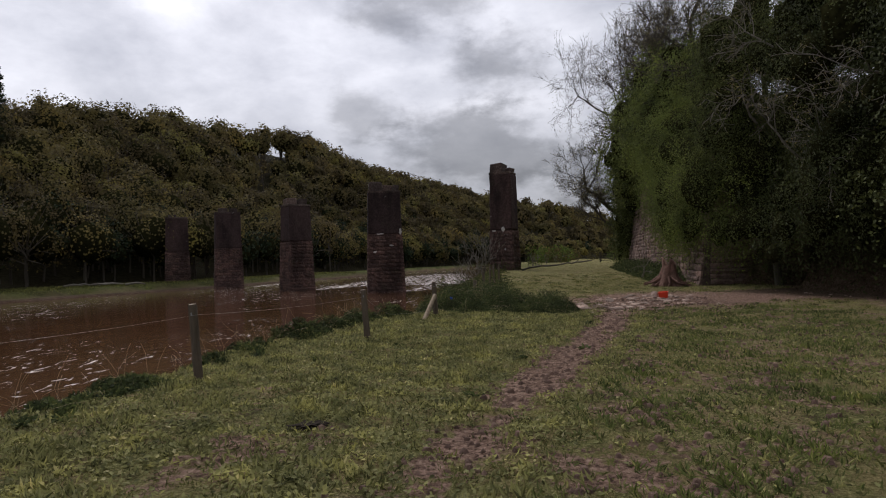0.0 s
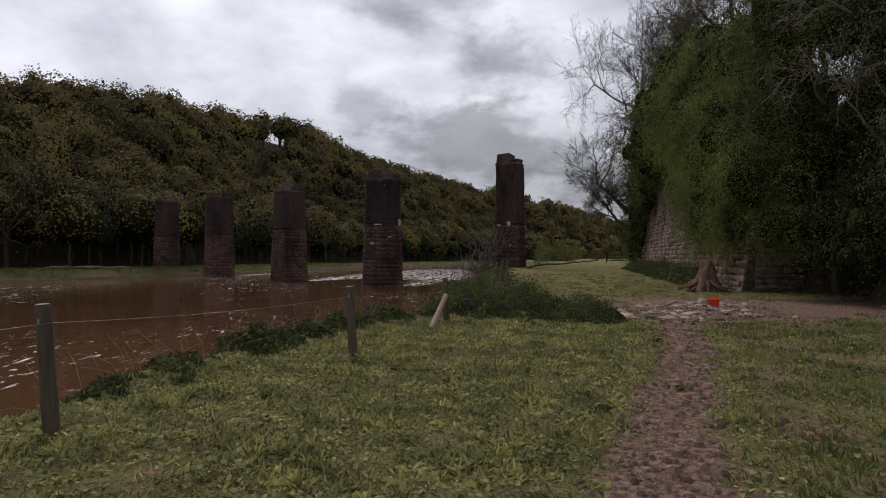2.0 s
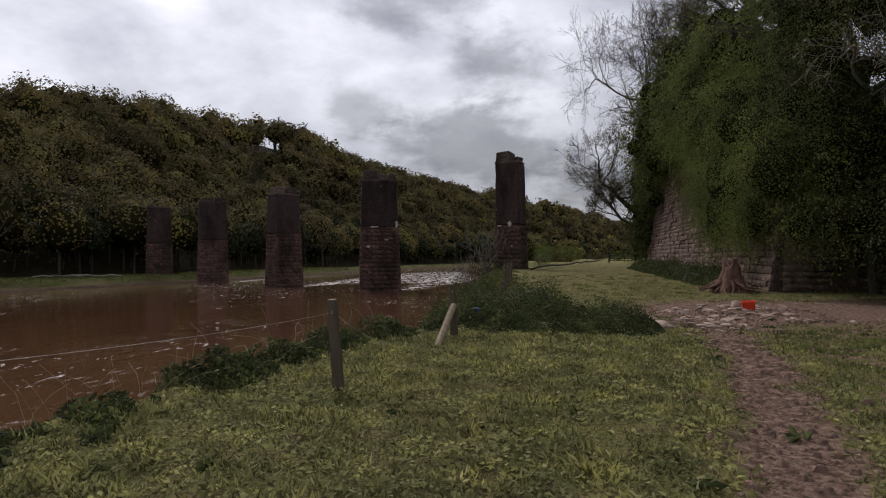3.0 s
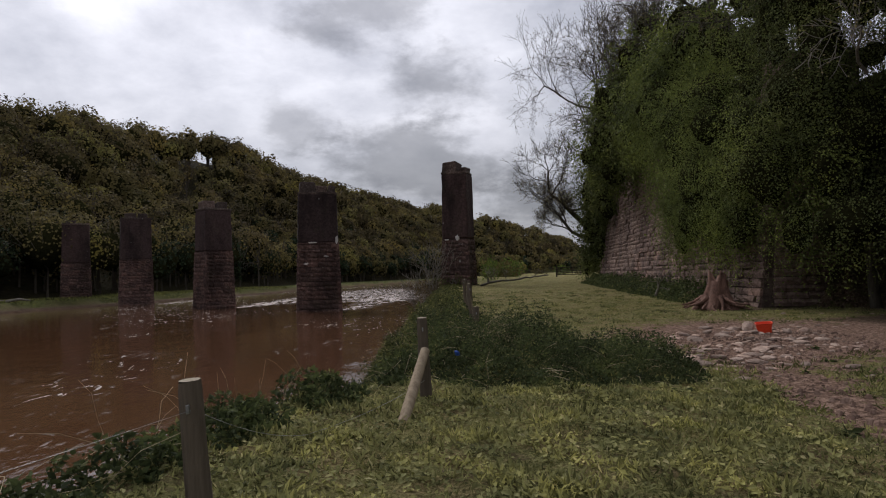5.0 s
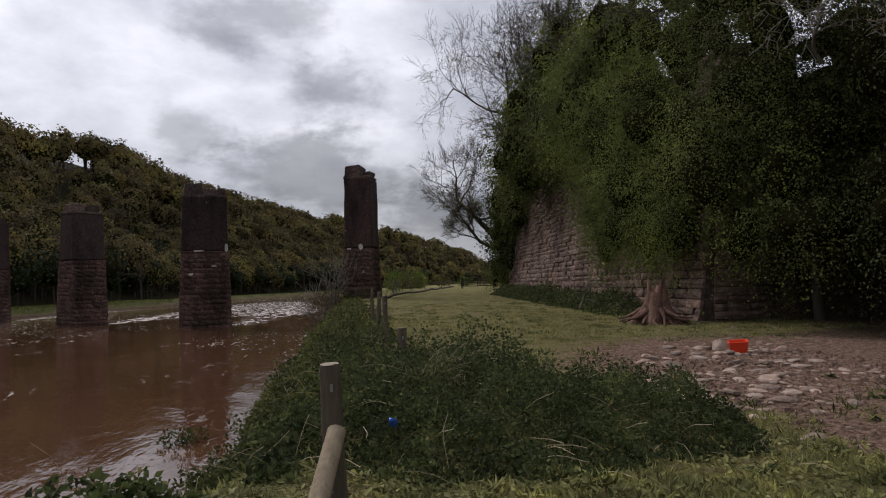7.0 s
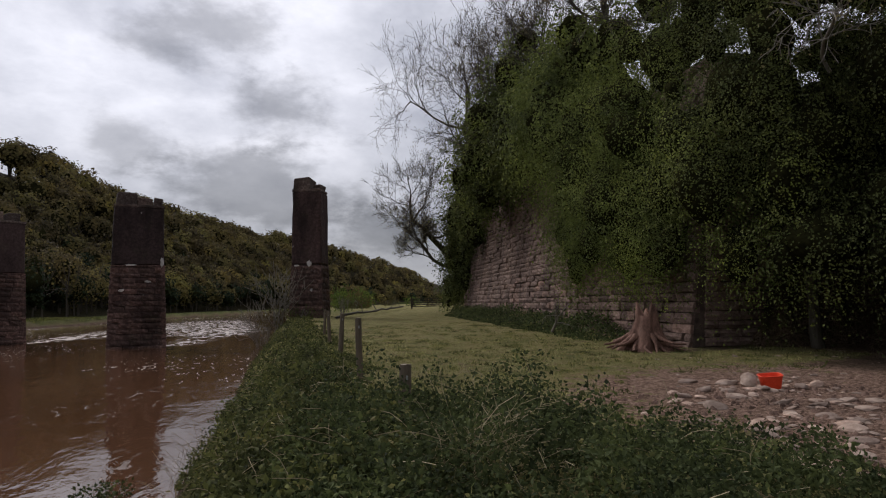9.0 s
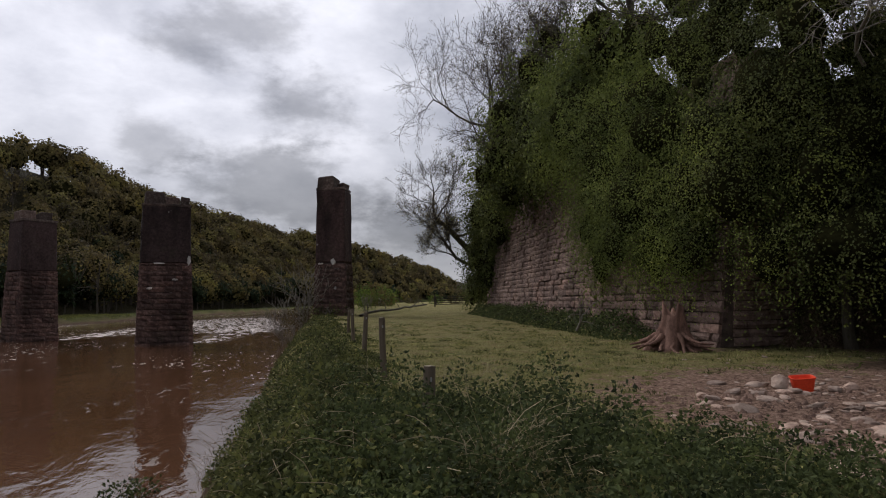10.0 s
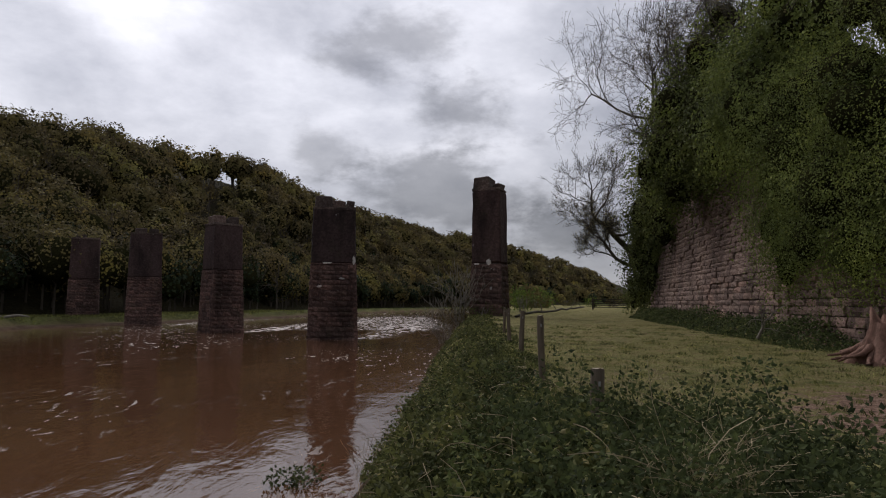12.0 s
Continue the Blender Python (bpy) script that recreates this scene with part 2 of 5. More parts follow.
M = {
    "ground": ground_material(),
    "water": water_material(),
    "pier_stone": stone_material("red_sandstone", (0.038, 0.024, 0.020), (0.095, 0.059, 0.050), (0.24, 0.165, 0.145), 0.8),
    "pier_upper": stone_material("soot_dark_masonry", (0.022, 0.015, 0.014), (0.050, 0.033, 0.031), (0.088, 0.060, 0.055), 0.6, 0.2),
    "pier_cap": stone_material("weathered_capstone", (0.04, 0.03, 0.027), (0.09, 0.065, 0.055), (0.2, 0.17, 0.15), 0.6, 0.5),
    "wall_stone": stone_material("pink_sandstone", (0.105, 0.068, 0.056), (0.205, 0.140, 0.116), (0.32, 0.23, 0.19), 0.15, 0.4),
    "mortar": stone_material("dark_mortar", (0.04, 0.03, 0.026), (0.08, 0.06, 0.05), (0.12, 0.09, 0.08)),
    "rubble": stone_material("pale_rubble", (0.24, 0.17, 0.135), (0.45, 0.34, 0.275), (0.58, 0.47, 0.39), 0.15, 0.1),
    "clod": stone_material("dried_mud", (0.10, 0.062, 0.047), (0.24, 0.155, 0.12), (0.40, 0.28, 0.22), 0.05, 0.1),
    "post": bark_material("weathered_post", (0.060, 0.047, 0.034), (0.17, 0.135, 0.098), 22, (1, 1, 0.08)),
    "post_end": plain_material("sawn_end_grain", (0.22, 0.18, 0.13), (0.36, 0.30, 0.22), 0.9, 0, 40),
    "brace": bark_material("peeled_brace", (0.20, 0.15, 0.10), (0.40, 0.32, 0.22), 16, (1, 1, 0.1)),
    "wire": plain_material("galvanised_wire", (0.25, 0.25, 0.25), (0.4, 0.4, 0.39), 0.5, 0.9),
    "bark": bark_material("grey_bark", (0.035, 0.03, 0.022), (0.11, 0.095, 0.075)),
    "pale_bark": bark_material("pale_bark", (0.10, 0.09, 0.075), (0.24, 0.215, 0.18)),
    "root": bark_material("stump_root", (0.055, 0.030, 0.022), (0.24, 0.135, 0.10), 12, (1, 1, 0.3)),
    "lime": stone_material("white_lime", (0.30, 0.28, 0.26), (0.5, 0.48, 0.45), (0.66, 0.64, 0.6), 0.5, 0.1),
    "gate": bark_material("gate_timber", (0.02, 0.017, 0.013), (0.055, 0.046, 0.036), 18, (0.2, 1, 1)),
    "orange": plain_material("orange_plastic", (0.62, 0.045, 0.015), (0.75, 0.075, 0.025), 0.45, 0, 30),
    "straw": plain_material("dead_stalk", (0.22, 0.17, 0.10), (0.42, 0.35, 0.22), 0.9),
    "ivy": leaf_material("ivy_leaf", (0.050, 0.060, 0.020), (0.094, 0.110, 0.035), (0.15, 0.16, 0.05), 0.22, 0.45, 0.45, 1.7),
    "ivy_mid": leaf_material("elder_leaf", (0.080, 0.100, 0.027), (0.145, 0.175, 0.047), (0.22, 0.235, 0.065), 0.28, 0.5, 0.45, 1.7),
    "ivy_dark": leaf_material("dark_ivy_leaf", (0.030, 0.036, 0.014), (0.062, 0.073, 0.027), (0.11, 0.12, 0.042), 0.18, 0.45, 0.5, 1.6),
    "bud": leaf_material("opening_bud", (0.15, 0.125, 0.06), (0.26, 0.23, 0.11), (0.36, 0.33, 0.16), 0.4),
    "crop": leaf_material("young_crop_blade", (0.060, 0.078, 0.024), (0.170, 0.195, 0.065), (0.34, 0.32, 0.13), 0.38, 1.3, 0.65, 1.45),
    # near-black colour for the lumps that put shade inside foliage
    "shade_lumps": plain_material("painted_shade", (0.008, 0.008, 0.004), (0.030, 0.030, 0.012), 1.0, 0, 5, 0.0),
    "dung": plain_material("dark_dung", (0.016, 0.012, 0.009), (0.045, 0.035, 0.027), 0.95, 0, 25, 0.05),
    "fresh": leaf_material("spring_leaf", (0.035, 0.055, 0.012), (0.10, 0.135, 0.03), (0.2, 0.22, 0.05), 0.4),
    "nettle": leaf_material("nettle_leaf", (0.026, 0.036, 0.015), (0.080, 0.098, 0.038), (0.21, 0.20, 0.085), 0.35, 1.6, 0.45, 1.6),
    "weed": leaf_material("bank_weed_leaf", (0.045, 0.050, 0.016), (0.145, 0.150, 0.050), (0.23, 0.22, 0.085), 0.4, 1.1, 0.5, 1.6),
    "rough_weed": leaf_material("rough_bank_leaf", (0.030, 0.036, 0.013), (0.102, 0.110, 0.040), (0.27, 0.23, 0.11), 0.3, 1.8, 0.42, 1.7),
    "grass": leaf_material("grass_blade", (0.085, 0.085, 0.034), (0.295, 0.288, 0.116), (0.47, 0.42, 0.22), 0.38, 2.2, 0.6, 1.6),
    "wood_leaf": leaf_material("woodland_leaf", (0.078, 0.064, 0.032), (0.130, 0.108, 0.048), (0.175, 0.142, 0.062), 0.32, 0.1, 0.6, 1.4, True),
    "wood_fresh": leaf_material("young_beech_leaf", (0.105, 0.095, 0.038), (0.165, 0.148, 0.055), (0.22, 0.19, 0.07), 0.35, 0.1, 0.65, 1.35, True),
    # conifer leaves, and the dark crowns that stand in for shade
    "wood_dark": leaf_material("evergreen_and_shade_leaf", (0.010, 0.018, 0.010), (0.028, 0.04, 0.018), (0.05, 0.06, 0.025), 0.15),
    "wood_twig": bark_material("woodland_twigs", (0.045, 0.036, 0.028), (0.12, 0.10, 0.078), 2),
}


# ---------------------------------------------------------------- building helpers
def mesh_object(name, verts, faces, material, smooth=False):
    me = bpy.data.meshes.new(name)
    verts = np.asarray(verts, dtype=np.float32)
    faces = np.asarray(faces, dtype=np.int32)
    k = faces.shape[1]
    me.vertices.add(len(verts))
    me.vertices.foreach_set("co", verts.ravel())
    me.loops.add(faces.size)
    me.loops.foreach_set("vertex_index", faces.ravel())
    me.polygons.add(len(faces))
    me.polygons.foreach_set("loop_start", np.arange(0, faces.size, k, dtype=np.int32))
    me.polygons.foreach_set("loop_total", np.full(len(faces), k, dtype=np.int32))
    me.polygons.foreach_set("use_smooth", np.full(len(faces), smooth))
    me.update(calc_edges=True)
    me.materials.append(material)
    return new(name, me)


def part(name, bm, material, parent=None, label="", smooth=False):
    """Links a bmesh as one mesh object under a thing or a part."""
    me = bpy.data.meshes.new(name)
    if smooth:
        for f in bm.faces:
            f.smooth = True
    bm.to_mesh(me)
    bm.free()
    me.materials.append(material)
    ob = new(name, me)
    if parent is not None:
        ob.parent = parent
    if label:
        tagged(ob, label)
    return ob


def empty(name, m, label, category, group=""):
    ob = new(name)
    ob.matrix_world = m
    return tagged(ob, label, category, group)


def curve(xs, pts):
    """Interpolates the plan's control points."""
    a = np.array(pts, dtype=float)
    return np.interp(xs, a[:, 0], a[:, 1])


def smooth01(v):
    v = np.clip(v, 0, 1)
    return v * v * (3 - 2 * v)


def hash_noise(x, y, scale, seed=0.0):
    """Cheap smooth noise in -1..1 from a few sines."""
    x, y = np.asarray(x) / scale + seed * 7.13, np.asarray(y) / scale - seed * 3.71
    return (np.sin(1.7 * x + 1.3 * np.sin(1.1 * y)) + np.sin(1.9 * y + 1.7 * np.sin(0.9 * x + 1)) + np.sin(2.3 * (x + y) + np.sin(1.4 * x - y))) / 3


def unit(v):
    return v / np.maximum(np.linalg.norm(v, axis=-1, keepdims=True), 1e-9)


def leaves(name, pts, out_way, size, material, rng, width=0.55, droop=0.3, parent=None, flat=False, loose=0.45):
    """Many folded leaves, four corners each, joined into one mesh."""
    n = len(pts)
    way = unit(out_way + rng.normal(0, 0.75, (n, 3)) + np.array([0, 0, -droop]))
    if flat:
        face = unit(out_way + rng.normal(0, loose, (n, 3)))
        way = unit(np.cross(face, rng.normal(0, 1, (n, 3))) + np.array([0, 0, -droop]))
        side = unit(np.cross(way, face))
    else:
        side = unit(np.cross(way, rng.normal(0, 1, (n, 3))))
    up = np.cross(side, way)
    s = (size * rng.uniform(0.6, 1.35, n))[:, None]
    base = pts
    tip = base + way * s
    mid_l = base + way * s * 0.45 + side * s * width * 0.5 + up * s * 0.1
    mid_r = base + way * s * 0.45 - side * s * width * 0.5 + up * s * 0.1
    v = np.stack([base, mid_r, tip, mid_l], axis=1).reshape(-1, 3)
    i = np.arange(n)[:, None] * 4
    f = np.concatenate([i + [0, 1, 2], i + [0, 2, 3]], axis=1).reshape(-1, 3)
    ob = mesh_object(name, v, f, material)
    if parent is not None:
        ob.parent = parent
        ob.matrix_parent_inverse = parent.matrix_world.inverted()
    return ob


def tubes(segments, sides):
    """Tapered tubes from rows of (a, b, radius at a, radius at b); returns verts, faces."""
    a, b = np.array([s[0] for s in segments]), np.array([s[1] for s in segments])
    ra, rb = np.array([s[2] for s in segments]), np.array([s[3] for s in segments])
    w = unit(b - a)
    ref = np.where(np.abs(w[:, 2:3]) > 0.9, np.array([[1.0, 0, 0]]), np.array([[0, 0, 1.0]]))
    u = unit(np.cross(w, ref))
    v = np.cross(w, u)
    ang = np.arange(sides) * 2 * math.pi / sides
    ring = u[:, None, :] * np.cos(ang)[None, :, None] + v[:, None, :] * np.sin(ang)[None, :, None]
    va = a[:, None, :] + ring * ra[:, None, None]
    vb = b[:, None, :] + ring * rb[:, None, None]
    verts = np.concatenate([va, vb], axis=1).reshape(-1, 3)
    k = np.arange(sides)
    quad = np.stack([k, (k + 1) % sides, (k + 1) % sides + sides, k + sides], axis=1)
    faces = (np.arange(len(segments))[:, None, None] * 2 * sides + quad[None]).reshape(-1, 4)
    return verts, faces


def grow(rng, start, way, length, radius, depth, bend=0.25, rise=0.12, spread=0.75, keep=0.68, kids=3):
    """Limbs and twigs of a tree: rows for tubes(), and the twig ends."""
    rows, ends = [], []

    def limb(p, d, ln, r, level):
        steps = 4 if level > 1 else 3
        for k in range(steps):
            q = p + d * ln / steps
            r2 = r * (0.86 if level > 0 else 0.7)
            rows.append((p, q, r, r2, level))
            p, r = q, r2
            d = unit(d + rng.normal(0, bend, 3) * 0.6 + np.array([0, 0, rise]))
            if level > 0 and k > 0:
                for _ in range(rng.integers(1, kids)):
                    limb(p, unit(d + rng.normal(0, spread, 3)), ln * keep * rng.uniform(0.6, 1.1), r * 0.6, level - 1)
        if level > 0:
            limb(p, unit(d + rng.normal(0, spread * 0.5, 3)), ln * keep, r * 0.8, level - 1)
        else:
            ends.append(p)

    limb(np.array(start, float), unit(np.array(way, float)), length, radius, depth)
    return rows, np.array(ends)


# ---------------------------------------------------------------- the lie of the land
WATER, FIELD = -2.18, -0.5
NEAR_EDGE = [(-300, -12), (0, -6.6), (6, -6.3), (10, -5.6), (13, -4.6), (15.5, -3.1), (18, -2.2), (22, -1.9), (26, -1.7), (35, -0.8), (50, 0.6), (63, 2.1), (100, 6), (150, 15), (220, 34), (290, 62), (430, 138), (580, 228), (840, 352), (1600, 710)]
FAR_EDGE = [(-300, -110), (0, -66), (40, -60), (72, -53), (90, -46), (108, -39.5), (140, -29), (220, -10), (290, 20), (430, 90), (580, 175), (840, 295), (1600, 650)]
BANK_FOOT = [(-60, 40), (-30, 31), (-5, 22), (8, 17.0), (18, 14.6), (24, 13.6), (24.3, 13.5), (25.0, 16.6), (27.4, 16.6), (28.0, 12.9), (45, 15.3), (64, 18.9), (73, 21.0), (80, 27), (90, 42), (140, 90), (300, 260)]


def wobble(x, y):
    return hash_noise(x, y, 1.9) * 0.28 + hash_noise(x, y, 0.7, 41) * 0.14


def track_line(y):
    """Middle of the trodden track."""
    return curve(y, [(-10, -2.9), (0, -0.95), (2, -0.25), (5, 0.75), (8.5, 2.1), (13, 3.9), (18, 5.2), (22, 7.0), (30, 9.0)])


def cropped(x, y):
    """Thin drilled crop beyond the track."""
    return smooth01((x - track_line(y) - 0.7) / 0.5) * smooth01((17.5 - y) / 1.5)


def land(x, y):
    """Ground height, and where it is mud, silt, woodland floor or painted tree shade."""
    near, far = curve(y, NEAR_EDGE), curve(y, FAR_EDGE)
    d = x - near + wobble(x, y)
    top = FIELD + 0.010 * np.clip(y - 20, 0, 75) + hash_noise(x, y, 3.1, 1) * 0.035 + hash_noise(x, y, 0.8, 2) * 0.016 + 0.16 * smooth01((y - 8) / 6) * smooth01((3.5 - x) / 3) * smooth01((70 - y) / 20)
    top = top + (0.034 * hash_noise(x, y, 0.42, 51) + 0.02 * hash_noise(x, y, 0.17, 52)) * smooth01((20 - y) / 5) * smooth01((track_line(y) + 0.9 - x) / 0.8)
    width = 1.9 + 0.5 * smooth01((y - 20) / 10)
    right = WATER - 0.15 + (top - WATER + 0.15) * smooth01(d / width) ** 0.8
    bed = np.full_like(x, WATER - 1.2)
    slant = (curve(y + 20, FAR_EDGE) - curve(y - 20, FAR_EDGE)) / 40
    e = (far - x) / np.sqrt(1 + slant ** 2) + hash_noise(x, y, 6, 3) * 1.0
    left = WATER - 0.1 + 0.35 * smooth01(e / 1.6) + (0.85 + 0.15 * hash_noise(x, y, 9, 8)) * smooth01((e - 3.2 - 0.9 * hash_noise(x, y, 3.3, 7)) / 1.3)
    left = left + np.clip(e - 16, 0, None) * 0.1 * smooth01((e - 14) / 8)
    high = curve(y + 0.4 * x, [(-50, 22), (60, 23), (120, 28.5), (158, 37.5), (202, 48), (240, 50), (295, 45), (400, 40), (1200, 40)])
    hill = high * smooth01((e - 15) / 72) * (0.9 + 0.1 * hash_noise(x, y, 60, 4)) + 1.5 * hash_noise(x, y, 18, 5) * smooth01((e - 25) / 30) + 5 * smooth01((e - 80) / 50)
    left = left + hill
    z = np.where(d > 0, right, np.where(e > 0, left, bed))
    foot = curve(y, BANK_FOOT)
    g = x - foot - 0.9
    mound = 8.4 * smooth01(g / 3.2) * smooth01((y + 60) / 50) * smooth01((92 - y) / 14)
    z = np.where(g > 0, z + mound * (1 + 0.06 * hash_noise(x, y, 2.2, 6)), z)
    # trodden track: two bands that meet at the stony patch
    track = track_line(y)
    track2 = curve(y, [(-10, 0.2), (2, 1.0), (6.7, 1.75), (10, 3.0), (15, 4.8), (22, 8.2), (30, 11)])
    mud = np.exp(-((x - track) / (0.36 + 0.12 * smooth01((y - 4) / 3))) ** 2) * (1.0 + 0.12 * smooth01((6 - y) / 3)) + np.exp(-((x - track2) / 0.55) ** 2) * 0.5 * smooth01((y - 4) / 3)
    mud = mud * smooth01((24 - y) / 3)
    mud = mud * (0.82 + 0.30 * hash_noise(x, y, 0.9, 31) + 0.28 * hash_noise(x, y, 0.3, 36))
    mud += 0.95 * smooth01(1.4 - np.hypot((x - 8.4) / 4.6, (y - 21) / 4.2))
    mud += 0.8 * smooth01((x - foot + 3.2) / 2.2) * smooth01((30 - y) / 3) * smooth01((y - 8) / 8)
    mud += 0.33 * np.exp(-((x + 1.5 + 0.12 * y) / 0.35) ** 2) * smooth01((9 - y) / 4)
    mud += 0.42 * smooth01(0.2 + hash_noise(x, y, 0.75, 33)) * smooth01((x + 4.5 - 0.1 * y) / 1.2) * smooth01((3.2 - x) / 2.5) * smooth01((7 - y) / 3)
    mud += cropped(x, y) * (0.36 + 0.22 * hash_noise(x * 2.2, y * 0.6, 0.9, 34))
    mud = np.clip(mud, 0, 1) * (x > near + 1.5)
    z = z - 0.035 * mud * (g < 0)
    silt = np.where(d > 0, smooth01((WATER + 0.55 - z) / 0.5), smooth01(1.25 - np.clip(e, 0, None) / 4.2))
    wood_and_shade = np.maximum(smooth01((e - 13) / 4), smooth01(g / 0.8))
    # shade under the overhanging trees, painted into the ground colour
    wood_and_shade = np.maximum(wood_and_shade, 0.68 * smooth01((x - foot + 2.9 + 0.5 * hash_noise(x, y, 1.3, 37)) / 2.2) * smooth01((30 - y) / 2))
    return z, mud, silt, wood_and_shade


def lush(x, y):
    """Wet, long grass on the far bank and by the river beyond the pier."""
    far, near = curve(y, FAR_EDGE), curve(y, NEAR_EDGE)
    return np.maximum(smooth01((far - x - 1) / 3), 0.75 * smooth01((y - 62) / 25) * smooth01((x - near) / 3) * smooth01((18 - x) / 10))


def spaced(*runs):
    """Coordinates in runs of (start, end, step)."""
    return np.unique(np.round(np.concatenate([np.arange(a, b, s) for a, b, s in runs]), 3))


def terrain():
    xs = spaced((-1200, -300, 60), (-300, -160, 12), (-160, -70, 5), (-70, -8, 1.1), (-8, -5, 0.3), (-5, 3.2, 0.11), (3.2, 18, 0.3), (18, 40, 0.8), (40, 130, 6), (130, 500, 30), (500, 1501, 100))
    ys = spaced((-400, -40, 30), (-40, -6, 2), (-6, 0.5, 0.3), (0.5, 12, 0.11), (12, 32, 0.3), (32, 72, 0.7), (72, 160, 1.6), (160, 400, 8), (400, 1000, 25), (1000, 3001, 150))
    x, y = np.meshgrid(xs, ys)
    z, mud, silt, wood_and_shade = land(x, y)
    verts = np.stack([x, y, z], axis=-1).reshape(-1, 3)
    w, h = len(xs), len(ys)
    i = (np.arange(h - 1)[:, None] * w + np.arange(w - 1)[None]).reshape(-1, 1)
    ob = mesh_object("ground", verts, i + [0, 1, w + 1, w], M["ground"], smooth=True)
    for key, values in (("mud", mud), ("silt", silt), ("wood_and_shade", wood_and_shade), ("lush", lush(x, y))):
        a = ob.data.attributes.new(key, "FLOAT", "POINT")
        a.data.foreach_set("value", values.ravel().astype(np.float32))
    return tagged(ob, "grazed riverside pasture with a muddy track and wooded valley side", "ground", kind="structure")


def river():
    xs = spaced((-130, -70, 10), (-70, 12, 1.0), (12, 500, 20))
    ys = spaced((-300, 0, 20), (0, 160, 1.0), (160, 400, 10), (400, 1601, 60))
    x, y = np.meshgrid(xs, ys)
    race = np.zeros_like(x)
    for px, py, wide in ((-7.7, 70, 2.2), (-21, 83, 2.4), (-37, 103, 2.0)):
        u, v = x - px, y - py
        race += smooth01((v + 2) / 4) * smooth01(1 - np.abs(u - 3.0 - 0.16 * v) / (wide + 0.10 * np.clip(v, 0, None))) * smooth01(1 - v / 55)
    race += 0.8 * smooth01((y - 84) / 10) * smooth01((190 - y) / 50) * smooth01((x + 22 + (y - 100) * -0.12) / 10) * smooth01((6 - x) / 4)
    verts = np.stack([x, y, np.full_like(x, WATER)], axis=-1).reshape(-1, 3)
    w, h = len(xs), len(ys)
    i = (np.arange(h - 1)[:, None] * w + np.arange(w - 1)[None]).reshape(-1, 1)
    ob = mesh_object("water", verts, i + [0, 1, w + 1, w], M["water"], smooth=True)
    a = ob.data.attributes.new("race", "FLOAT", "POINT")
    a.data.foreach_set("value", np.clip(race, 0, 1).ravel().astype(np.float32))
    return tagged(ob, "silty brown river with streaks of foam", "water", kind="structure")


terrain()
river()


# ---------------------------------------------------------------- ruined bridge piers
def block(bm, x0, x1, y0, y1, z0, z1, bevel=0.03, rng=None, jitter=0.0):
    """A bevelled block, its corners a little uneven."""
    r = bmesh.ops.create_cube(bm, size=1.0)
    vs = r["verts"]
    for v in vs:
        v.co = Vector((x0 + (v.co.x + 0.5) * (x1 - x0), y0 + (v.co.y + 0.5) * (y1 - y0), z0 + (v.co.z + 0.5) * (z1 - z0)))
        if rng is not None and jitter:
            v.co += Vector(rng.normal(0, jitter, 3))
    if bevel:
        es = list({e for v in vs for e in v.link_edges})
        bmesh.ops.bevel(bm, geom=es, offset=bevel, segments=1, affect="EDGES", profile=0.5)


def stone_meshes(name, material, count, seed, depth=0.34):
    """Rough-faced stones of unit length and height, lying along x with the face towards -y."""
    rng = np.random.default_rng(seed)
    out = []
    for k in range(count):
        bm = bmesh.new()
        bmesh.ops.create_cube(bm, size=1.0)
        bmesh.ops.subdivide_edges(bm, edges=[e for e in bm.edges if all(v.co.y < 0 for v in e.verts)], cuts=1, use_grid_fill=True)
        for v in bm.verts:
            if v.co.y < -0.1:
                edge = max(abs(v.co.x), abs(v.co.z)) > 0.45
                v.co.x *= 0.97 if edge else 1
                v.co.z *= 0.95 if edge else 1
                v.co.y += (0.12 if edge else -0.06) + rng.normal(0, 0.05)
                v.co.x += rng.normal(0, 0.02)
                v.co.z += rng.normal(0, 0.025)
            v.co.y *= depth
        me = bpy.data.meshes.new(name)
        bm.to_mesh(me)
        bm.free()
        me.materials.append(material)
        out.append(me)
    return out


def course_rows(rng, z0, z1, course, length_at, stone):
    """Courses of stones: rows of (z, height, from, to) along a face of the given length."""
    z = z0
    while z < z1 - 0.1:
        h = min(course * rng.uniform(0.8, 1.25), z1 - z)
        half = length_at(z) / 2
        s = -half
        while s < half - 0.05:
            w = stone * rng.uniform(0.55, 1.5)
            if half - (s + w) < stone * 0.4:
                w = half - s
            yield z, h, s, s + w
            s += w
        z += h


PIER_STONES = stone_meshes("stone", M["pier_stone"], 9, 3)


